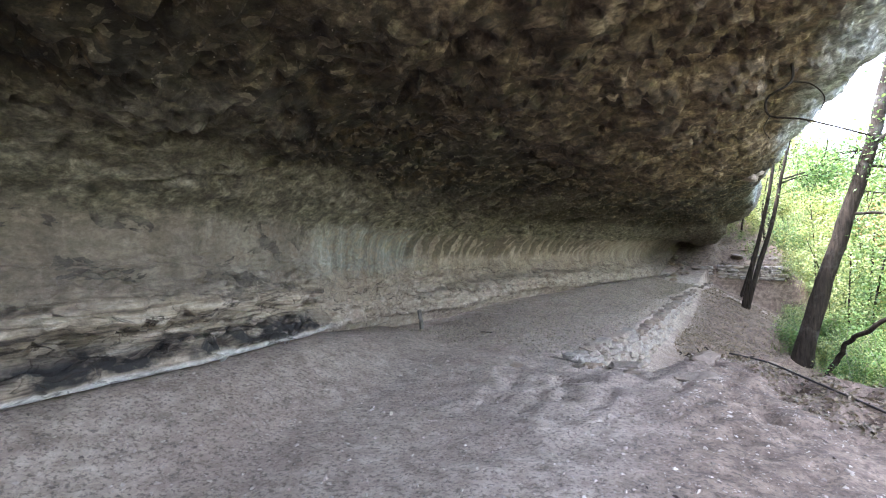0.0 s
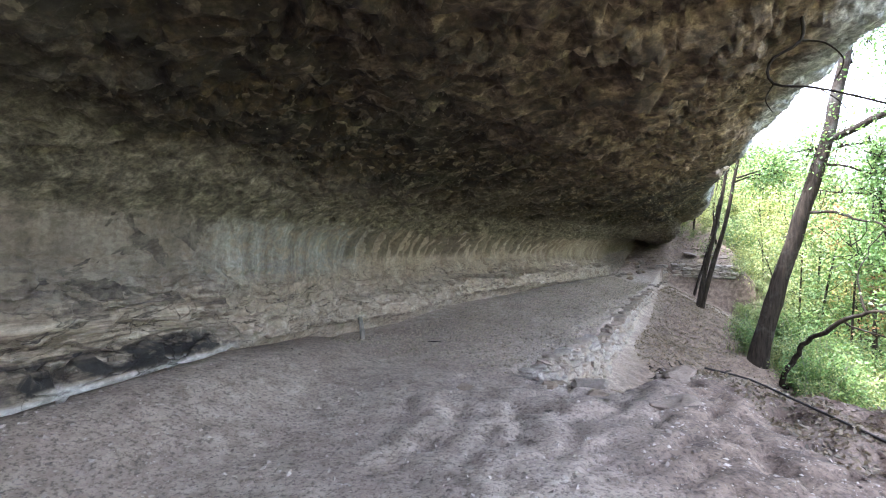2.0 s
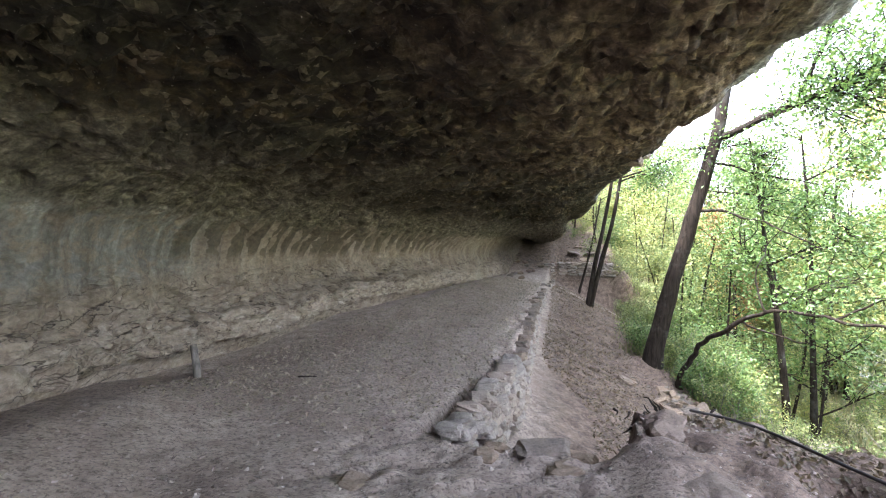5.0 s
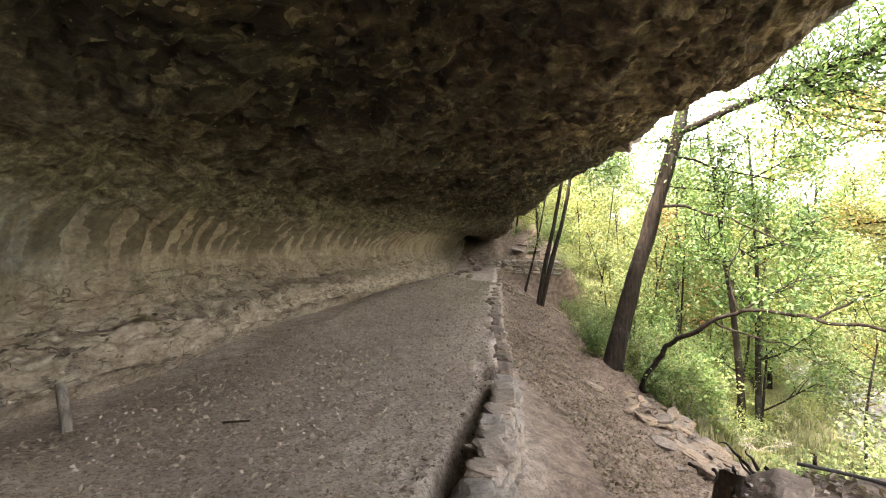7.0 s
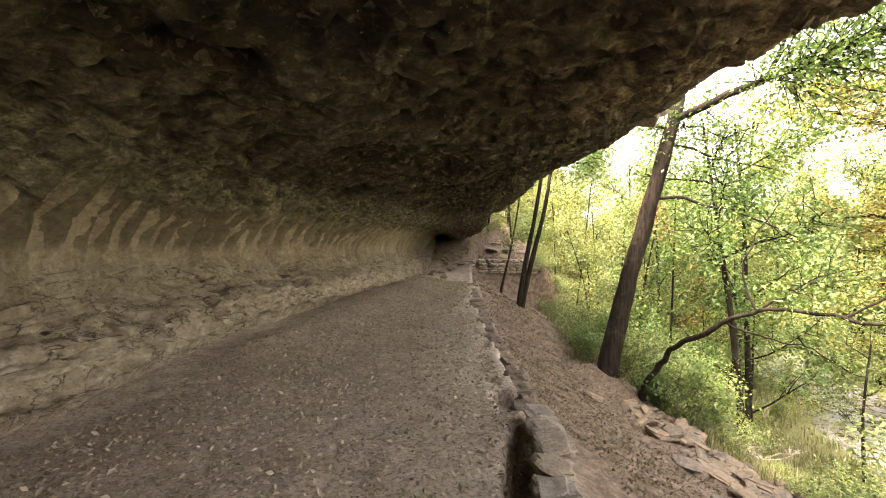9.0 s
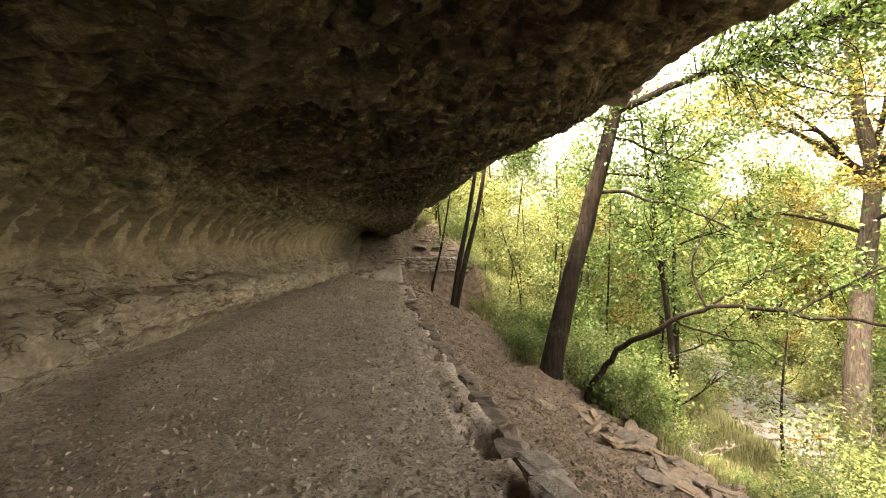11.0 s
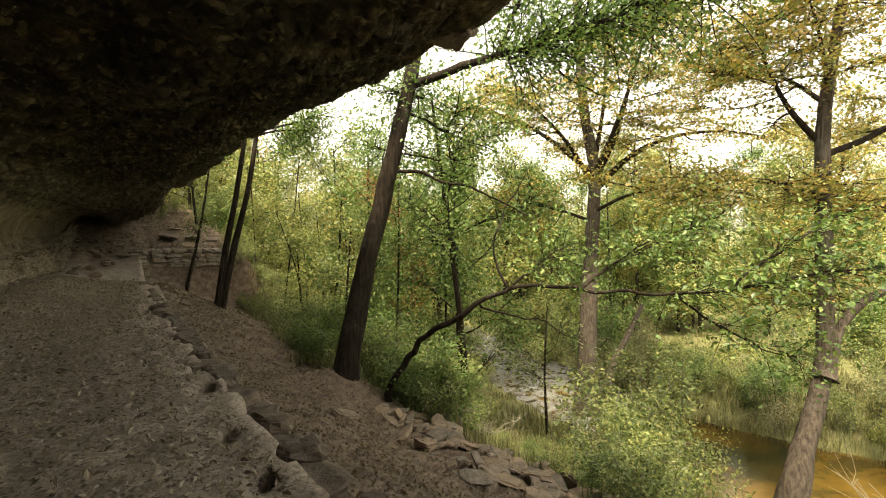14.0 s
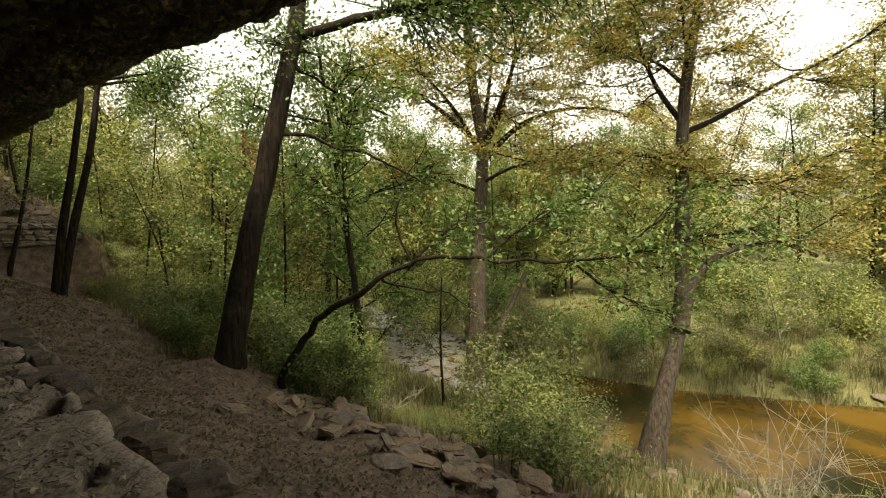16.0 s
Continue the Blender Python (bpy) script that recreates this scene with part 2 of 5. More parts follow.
def earth(nt, b):
    """Dusty grey-brown shelter floor, browner and littered outside."""
    big = noise_at(nt, 0.7, 4, 0.5)
    mid = noise_at(nt, 5, 7, 0.66)
    grit = noise_at(nt, 28, 4, 0.7)
    fine = noise_at(nt, 70, 4, 0.7)
    dust = ramp(nt, mid, (0.32, (0.31, 0.252, 0.20)), (0.5, (0.49, 0.413, 0.335)), (0.68, (0.62, 0.535, 0.44)))
    dust = mix(nt, mask(nt, big, 0.45, 0.62), dust, mix(nt, mid, (0.26, 0.205, 0.163), (0.52, 0.43, 0.35)))
    clod = noise_at(nt, 14, 5, 0.6, (1, 1, 1), 0.8)
    dust = mix(nt, mask(nt, clod, 0.50, 0.40), dust, mix(nt, 0.22, dust, (0.06, 0.046, 0.036)))
    soil = ramp(nt, mid, (0.32, (0.07, 0.049, 0.035)), (0.5, (0.16, 0.115, 0.083)), (0.68, (0.27, 0.203, 0.152)))
    att = nt.nodes.new("ShaderNodeAttribute")
    att.attribute_name = "soil"
    att2 = nt.nodes.new("ShaderNodeAttribute")
    att2.attribute_name = "green"
    col = mix(nt, att.outputs["Fac"], dust, soil)
    grass = mix(nt, mid, (0.07, 0.10, 0.026), (0.25, 0.25, 0.085))
    col = mix(nt, att2.outputs["Fac"], col, grass)
    col = mix(nt, mask(nt, grit, 0.38, 0.50), mix(nt, 0.6, col, (0.03, 0.024, 0.02)), col)
    col = mix(nt, mask(nt, grit, 0.60, 0.66), col, mix(nt, 0.4, col, (0.34, 0.30, 0.26)))
    col = mix(nt, mask(nt, fine, 0.64, 0.70), col, mix(nt, 0.5, col, (0.36, 0.32, 0.28)))
    nt.links.new(col, b.inputs["Base Color"])
    b.inputs["Roughness"].default_value = 0.95
    bump(nt, b, mix(nt, 0.5, mix(nt, 0.5, mid, clod), grit), 1.0, 0.03)


def stone_mat(lo, hi, warm):
    def build(nt, b):
        mid = noise_at(nt, 7, 7, 0.65)
        fine = noise_at(nt, 40, 5, 0.7)
        info = nt.nodes.new("ShaderNodeObjectInfo")
        col = ramp(nt, mid, (0.3, lo), (0.7, hi))
        col = mix(nt, mask(nt, info.outputs["Random"], 0.35, 0.9), col, mix(nt, 0.5, col, warm))
        col = mix(nt, mask(nt, fine, 0.35, 0.55), mix(nt, 0.4, col, (0.04, 0.034, 0.028)), col)
        geo = nt.nodes.new("ShaderNodeNewGeometry")
        sep = nt.nodes.new("ShaderNodeSeparateXYZ")
        nt.links.new(geo.outputs["Normal"], sep.inputs[0])
        col = mix(nt, mix(nt, 1.0, mask(nt, sep.outputs["Z"], 0.55, 0.85), mask(nt, mid, 0.72, 0.50), "MULTIPLY"), col, mix(nt, fine, (0.11, 0.086, 0.066), (0.28, 0.235, 0.19)))
        nt.links.new(col, b.inputs["Base Color"])
        b.inputs["Roughness"].default_value = 0.9
        bump(nt, b, mix(nt, 0.5, mid, fine), 0.9, 0.03)
    return build


def bark_mat(lo, hi):
    def build(nt, b):
        ridge = noise_at(nt, 16, 5, 0.6, (1, 1, 0.14), 0.5)
        patch = noise_at(nt, 1.7, 4, 0.6)
        col = ramp(nt, ridge, (0.32, lo), (0.68, hi))
        col = mix(nt, mask(nt, patch, 0.55, 0.7), col, mix(nt, 0.4, col, (0.11, 0.11, 0.095)))
        nt.links.new(col, b.inputs["Base Color"])
        b.inputs["Roughness"].default_value = 0.95
        b.inputs["Specular IOR Level"].default_value = 0.15
        bump(nt, b, ridge, 1.0, 0.04)
    return build


def leaf_mat(*cols):
    def build(nt, b):
        geo = nt.nodes.new("ShaderNodeNewGeometry")
        stops = [(i / max(1, len(cols) - 1), c) for i, c in enumerate(cols)]
        col = ramp(nt, geo.outputs["Random Per Island"], *stops)
        patch = noise_at(nt, 0.6, 3, 0.5)
        col = mix(nt, mask(nt, patch, 0.35, 0.65), mix(nt, 0.2, col, (0.03, 0.05, 0.012)), col)
        col = mix(nt, 0.16, col, (0.20, 0.225, 0.17))
        nt.links.new(col, b.inputs["Base Color"])
        b.inputs["Roughness"].default_value = 0.45
        tr = nt.nodes.new("ShaderNodeBsdfTranslucent")
        nt.links.new(mix(nt, 1.0, col, (1.0, 1.0, 0.75), "MULTIPLY"), tr.inputs["Color"])
        ms = nt.nodes.new("ShaderNodeMixShader")
        ms.inputs[0].default_value = 0.34
        out = nt.nodes["Material Output"]
        nt.links.new(b.outputs[0], ms.inputs[1])
        nt.links.new(tr.outputs[0], ms.inputs[2])
        nt.links.new(ms.outputs[0], out.inputs["Surface"])
    return build


def water_mat(nt, b):
    deep = noise_at(nt, 0.35, 5, 0.6, (1, 1, 1), 0.6)
    col = ramp(nt, deep, (0.36, (0.016, 0.018, 0.007)), (0.5, (0.055, 0.037, 0.009)), (0.66, (0.125, 0.074, 0.015)))
    geo = nt.nodes.new("ShaderNodeNewGeometry")
    sep = nt.nodes.new("ShaderNodeSeparateXYZ")
    nt.links.new(geo.outputs["Position"], sep.inputs[0])
    up = nt.nodes.new("ShaderNodeMapRange")
    up.inputs["From Min"].default_value, up.inputs["From Max"].default_value = 6.5, 9.0
    nt.links.new(sep.outputs["Y"], up.inputs["Value"])
    riffle = mix(nt, 1.0, mask(nt, noise_at(nt, 2.2, 6, 0.7, (1, 1, 1), 0.6), 0.40, 0.56), up.outputs["Result"], "MULTIPLY")
    col = mix(nt, riffle, col, (0.19, 0.20, 0.20))
    nt.links.new(col, b.inputs["Base Color"])
    b.inputs["Roughness"].default_value = 0.12
    b.inputs["IOR"].default_value = 1.33
    bump(nt, b, noise_at(nt, 3.0, 4, 0.55), 0.22, 0.05)


def plain_mat(col, rough, metal=0.0):
    def build(nt, b):
        n = noise_at(nt, 20, 4, 0.6)
        nt.links.new(mix(nt, n, tuple(c * 0.6 for c in col), tuple(min(1, c * 1.4) for c in col)), b.inputs["Base Color"])
        b.inputs["Roughness"].default_value, b.inputs["Metallic"].default_value = rough, metal
        bump(nt, b, n, 0.3, 0.005)
    return build


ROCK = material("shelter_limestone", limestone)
EARTH = material("dusty_earth", earth)
WALLSTONE = material("wall_stone", stone_mat((0.16, 0.138, 0.115), (0.42, 0.375, 0.32), (0.34, 0.26, 0.185)))
RUBBLE = material("rubble_stone", stone_mat((0.10, 0.085, 0.068), (0.29, 0.245, 0.195), (0.36, 0.25, 0.15)))
SOILROCK = material("earthy_bedrock", stone_mat((0.085, 0.066, 0.052), (0.25, 0.205, 0.165), (0.24, 0.18, 0.13)))
BARK = material("dark_bark", bark_mat((0.009, 0.007, 0.005), (0.038, 0.029, 0.021)))
CYPBARK = material("cypress_bark", bark_mat((0.028, 0.023, 0.018), (0.115, 0.095, 0.077)))
TWIG = material("grey_twig", bark_mat((0.10, 0.09, 0.075), (0.30, 0.275, 0.235)))
LEAF_OAK = material("oak_leaf", leaf_mat((0.04, 0.105, 0.018), (0.085, 0.19, 0.033), (0.14, 0.265, 0.05), (0.25, 0.34, 0.075)))
LEAF_PALE = material("understorey_leaf", leaf_mat((0.06, 0.105, 0.028), (0.15, 0.22, 0.06), (0.28, 0.36, 0.10), (0.46, 0.45, 0.17)))
LEAF_CYP = material("cypress_needle", leaf_mat((0.13, 0.19, 0.048), (0.29, 0.31, 0.08), (0.50, 0.42, 0.10), (0.58, 0.34, 0.09)))
LEAF_FAR = material("woodland_leaf", leaf_mat((0.12, 0.18, 0.045), (0.25, 0.32, 0.085), (0.42, 0.46, 0.13), (0.56, 0.48, 0.16)))
LITTER = material("leaf_litter", leaf_mat((0.07, 0.042, 0.026), (0.14, 0.088, 0.052), (0.21, 0.14, 0.09), (0.30, 0.22, 0.15)))
SCRAP = material("dry_leaf_scrap", leaf_mat((0.15, 0.115, 0.088), (0.33, 0.268, 0.21), (0.50, 0.42, 0.34), (0.62, 0.535, 0.43)))
LEAF_RUSSET = material("russet_leaf", leaf_mat((0.20, 0.09, 0.03), (0.36, 0.14, 0.045), (0.45, 0.22, 0.07), (0.30, 0.24, 0.07)))
GRASS = material("dry_grass", leaf_mat((0.09, 0.125, 0.038), (0.19, 0.21, 0.08), (0.36, 0.32, 0.16), (0.46, 0.39, 0.23)))
WATER = material("amber_creek_water", water_mat)
RUBBER = material("dark_cable", plain_mat((0.03, 0.026, 0.022), 0.6))


# plan: s runs along the shelter, q out of it from the line of the roof's lip
AX, AY, DX, DY = 7.1, 10.8, 0.5, 0.866


def W(s, q, z=0.0):
    return (AX + s * DX + q * DY, AY + s * DY - q * DX, z)


def plan(x, y):
    return (x - AX) * DX + (y - AY) * DY, (x - AX) * DY - (y - AY) * DX


def fractal(x, y, z, scale, octaves=4, h=0.9):
    f = noise.fractal
    return np.array([f((a * scale, b * scale, c * scale), h, 2.0, octaves) for a, b, c in zip(x, y, z)])


WALL_S, WALL_Q = (-5.5, -5.0, -4.4, -3.6, -2.9, 0.84, 6.0, 12.0, 17.0), (-2.78, -2.68, -2.58, -2.44, -2.33, -2.2, -2.0, -1.6, -1.15)
FOOT_S = (-40, -13, -10, -8.3, -5.2, -3.8, -2.0, 0.5, 2.0, 5.5, 9.0, 14.4, 17.0, 20.0, 24.0, 40)
FOOT_Q = (-5.0, -5.3, -5.45, -5.7, -6.45, -6.65, -6.25, -6.1, -5.7, -5.2, -4.35, -3.5, -3.2, -3.0, -3.0, -3.0)
FOOT_Z = (0.6, 0.6, 0.58, 0.58, 0.38, 0.2, 0.28, 0.38, 0.4, 0.36, 0.33, 0.32, 0.9, 1.5, 2.2, 5.0)
DROP_S, DROP_Z = (-9.0, -5.6, -4.0, -3.0, 0.0, 5.0, 9.0), (0.0, 0.18, 0.28, 0.27, 0.24, 0.15, 0.0)
CREEK = np.array([(15.0, -60.0), (16.5, -12.0), (17.6, -3.0), (19.0, 3.0), (22.0, 8.5), (27.0, 13.0), (33.0, 18.0), (60.0, 45.0)])
CREEK_W = np.array([3.5, 3.4, 3.2, 2.8, 1.9, 2.2, 1.6, 1.2])
WATER_Z = -6.5


def creek_distance(x, y):
    best = np.full(np.shape(x), 1e9)
    for (a, b), wa, wb in zip(zip(CREEK[:-1], CREEK[1:]), CREEK_W[:-1], CREEK_W[1:]):
        d = b - a
        k = np.clip(((x - a[0]) * d[0] + (y - a[1]) * d[1]) / (d @ d), 0, 1)
        best = np.minimum(best, np.hypot(x - a[0] - k * d[0], y - a[1] - k * d[1]) - (wa + (wb - wa) * k))
    return best


def mound_edge(s):
    return 0.45 + 0.5 * np.clip(-4.5 - np.asarray(s, float), -1, 6) + 0.15 * np.sin(np.asarray(s, float) * 1.9)


def ground(s, q):
    """The height of the ground."""
    s, q = np.asarray(s, float), np.asarray(q, float)
    x, y, _ = W(s, q)
    qw = np.interp(s, WALL_S, WALL_Q)
    foot, fz = np.interp(s, FOOT_S, FOOT_Q), np.interp(s, FOOT_S, FOOT_Z) - np.interp(s, DROP_S, DROP_Z)
    mound = smooth(-5.4, -7.5, s)
    terrace = 0.17 * mound + (fz - 0.17 * mound) * smooth(foot + 1.7, foot + 0.1, q)
    dq = np.interp(q, (-3, -2.2, -0.5, 0.5, 1.3, 2.2, 3.0, 5.0, 8.0, 11.0, 14), (-0.66, -0.76, -1.5, -1.98, -2.28, -2.55, -2.95, -4.2, -5.4, -6.1, -6.4))
    far_up = smooth(6, 12, s) * 1.05 * smooth(6, 0, q) + 0.5 * np.exp(-((x - 11.5) ** 2 + (y - 15.2) ** 2) / 1.3)
    slope = dq + far_up
    edge = mound_edge(s)
    knoll = 0.22 - 0.06 * np.clip(q, -1, 3) - 2.6 * smooth(edge, edge + 5.0, q) - np.clip(q - 7, 0, 9) * 0.5
    knoll = knoll - 0.2 * smooth(-1.0, -1.5, q) * smooth(-7.2, -6.0, s)
    # the mound ends in a scarp; beside the wall's end a stony gully leads down
    cove = smooth(-1.05, -1.3, q + 0.08 * np.sin(3 * s))
    kw = smooth(-4.6, -5.1, s + 0.3 * np.clip(q + 0.8, 0, 6) + 0.12 * np.sin(q * 2.2))
    kw = kw + (smooth(-5.35, -5.75, s + 0.08 * np.sin(q * 5)) - kw) * cove
    slope = slope + cove * (np.maximum(slope, np.interp(s, (-5.7, -5.2, -4.6, -3.8, -3.0), (-0.05, -0.24, -0.46, -0.66, -0.8)) - 0.6 * np.clip(q + 2.5, 0, 2) * smooth(-5.4, -4.6, s)) - slope)
    outside = slope + (knoll - slope) * kw
    z = np.where(q < qw, terrace, outside)
    lip_in = smooth(-5.4, -6.0, s)
    z = np.where((q >= qw) & (s < -5.35), outside * (1 - lip_in) + lip_in * np.where(q < -1.2, terrace + (outside - terrace) * smooth(-3.0, -1.2, q), outside), z)
    landing = np.interp(s, (15.5, 17.6, 18.0, 20.2, 20.8, 28.0, 40.0, 80.0), (0.1, 0.35, 0.75, 0.95, 1.55, 3.3, 5.0, 9.0))
    ramp_in = np.interp(s, (12.5, 17.0, 20.0, 22.0, 24.0, 28.0, 40.0, 80.0), (0.0, 0.7, 1.3, 2.15, 2.5, 3.3, 5.0, 9.0))
    z = np.where(q < qw, np.maximum(z, ramp_in), z)
    landing = landing + (ramp_in - landing) * smooth(-0.5, -1.1, q)
    z = z + (landing - z) * smooth(17.0, 18.0, s) * smooth(5.5, 2.2, q)
    d = creek_distance(x, y)
    bed = WATER_Z - 0.35
    bank = np.where(d < 0, bed + 0.0 * d, bed + 0.65 * smooth(0, 1.2, d) + 0.10 * np.clip(d - 1.0, 0, 8))
    lower = np.minimum(z, bank)
    z = np.where(d < 1.5, lower, np.minimum(z, bank + np.clip(d - 1.5, 0, 50) * 1.2))
    beyond = (x - np.interp(y, CREEK[:, 1], CREEK[:, 0])) > 0
    flat = WATER_Z + 0.3 + 0.12 * np.clip(d - 1, 0, 6) + 0.045 * np.clip(d - 7, 0, 120)
    return np.where(beyond & (d > 0), np.where(d < 1.2, np.minimum(flat, bank), flat), z)


def height(s, q):
    return float(ground(np.array([s]), np.array([q]))[0])


def at(x, y):
    s, q = plan(x, y)
    return height(s, q)


def fast_mesh(name, verts, faces, mats, smooth_faces=False):
    """A mesh from arrays; all faces have as many corners as faces has columns."""
    me = bpy.data.meshes.new(name)
    verts, faces = np.asarray(verts, np.float32), np.asarray(faces, np.int32)
    n, k = faces.shape
    me.vertices.add(len(verts))
    me.vertices.foreach_set("co", verts.ravel())
    me.loops.add(n * k)
    me.loops.foreach_set("vertex_index", faces.ravel())
    me.polygons.add(n)
    me.polygons.foreach_set("loop_start", np.arange(n, dtype=np.int32) * k)
    me.update(calc_edges=True)
    me.polygons.foreach_set("use_smooth", np.full(n, smooth_faces))
    for m in mats if isinstance(mats, (list, tuple)) else (mats,):
        me.materials.append(m)
    return me


def grid_faces(rows, cols):
    i = np.arange((rows - 1) * (cols - 1))
    a = i // (cols - 1) * cols + i % (cols - 1)
    return np.stack([a, a + 1, a + cols + 1, a + cols], 1)


def part(name, me, parent=None, label=""):
    ob = new(name, me)
    ob.parent = parent
    return tagged(ob, label)


def empty(name, place, label, category, group="", kind=""):
    ob = new(name)
    ob.location = place
    ob.empty_display_size = 0.2
    return tagged(ob, label, category, group, kind)


# the ground: one sheet to the horizon
def spaced(stretches):
    out = []
    for a, b, step in stretches:
        out.append(np.arange(a, b - 1e-6, step))
    return np.concatenate(out + [[stretches[-1][1]]])


gs = spaced([(-400, -60, 40), (-60, -20, 4), (-20, -14, 0.5), (-14, 3, 0.075), (3, 19, 0.13), (19, 40, 0.7), (40, 90, 5), (90, 600, 60)])
gq = spaced([(-300, -20, 40), (-20, -8, 2), (-8, 3.2, 0.075), (3.2, 22, 0.35), (22, 60, 2), (60, 100, 8), (100, 600, 50)])
S, Q = np.meshgrid(gs, gq, indexing="ij")
Z = ground(S, Q)
X, Y, _ = W(S, Q)
near = (S > -15) & (S < 24) & (Q > -8) & (Q < 8)
ix = np.where(near.ravel())[0]
xs, ys, ss, qs = X.ravel()[ix], Y.ravel()[ix], S.ravel()[ix], Q.ravel()[ix]
n1 = fractal(xs, ys, 0 * xs, 0.9, 3)
n2 = fractal(xs, ys, 0 * xs + 3, 2.6, 2)
qw_n = np.interp(ss, WALL_S, WALL_Q)
lumps = smooth(-4.6, -5.6, ss) * smooth(-10.5, -7.0, ss) * smooth(-4.3, -3.0, qs) * smooth(3.0, 0.5, qs)
gully = (qs > qw_n) & (ss > -4.4)
lumps = lumps * (1 - 0.7 * smooth(-5.8, -5.4, ss) * smooth(-1.0, -1.3, qs))
amp = 0.012 + 0.035 * lumps + 0.05 * gully * smooth(0, 0.4, qs - qw_n)
behind = smooth(-0.36, -0.24, qs - qw_n) * smooth(0.03, -0.05, qs - qw_n) * (ss > -5.35) * (ss < 9)
trench = behind * smooth(-2.7, -3.3, ss)
dz = -0.17 * behind * (1 - trench) * smooth(0.02, 0.22, n2) - 0.26 * trench + n2 * amp + n1 * (0.02 + 0.03 * lumps + 0.05 * gully * smooth(0, 0.4, qs - qw_n))
ridge = np.abs(fractal(xs + 7, ys, 0 * xs, 1.6, 3))
dz -= lumps * 0.07 * smooth(0.16, 0.0, ridge)
for hs, hq, hr in ((-6.3, 0.05, 0.33), (-6.0, 0.75, 0.24), (-5.0, -0.75, 0.3), (-7.2, 0.55, 0.26), (-5.6, -1.5, 0.22), (-4.9, 0.35, 0.2)):
    dz -= 0.15 * np.exp(-(((ss - hs) / hr) ** 2 + ((qs - hq) / (hr * 0.7)) ** 2) ** 1.5)
dz -= 0.3 * np.exp(-(((ss + 5.15) / 0.3) ** 2 + ((qs + 1.32) / 0.17) ** 2) ** 1.5)
Zf = Z.ravel()
Zf[ix] += dz
me = fast_mesh("ground", np.stack([X.ravel(), Y.ravel(), Zf], 1), grid_faces(len(gs), len(gq)), EARTH, True)
Sf, Qf = S.ravel(), Q.ravel()
qw_f = np.interp(Sf, WALL_S, WALL_Q)
soil = np.where(Sf > 14, smooth(14, 17, Sf), 0) + np.where(Sf > 14, 0, 1) * np.where((Sf > -5.4), smooth(-0.35, 1.0, Qf - qw_f), smooth(-2.0, -0.5, Qf))
green = np.maximum(smooth(4.0, 7.0, Qf), (Sf < -4.5) * smooth(0.5, 2.5, Qf - mound_edge(Sf))) * 0.8
# trampled earth on the mound side, its colour darkened for the shade there
soil = np.maximum(soil, 0.34 * smooth(-4.8, -6.6, Sf) * smooth(0.5, -1.5, Qf))
for nm, val in (("soil", soil), ("green", green)):
    a = me.attributes.new(nm, "FLOAT", "POINT")
    a.data.foreach_set("value", val.astype(np.float32))
floor = tagged(new("ground", me), "dusty grey earth floor falling to a leaf-littered brown slope", "ground", kind="structure")


# the rock shelter: foot, ledge, washed wall, roof, lip and outer face as one rock
def st(s, table):
    return np.interp(s, *zip(*table))


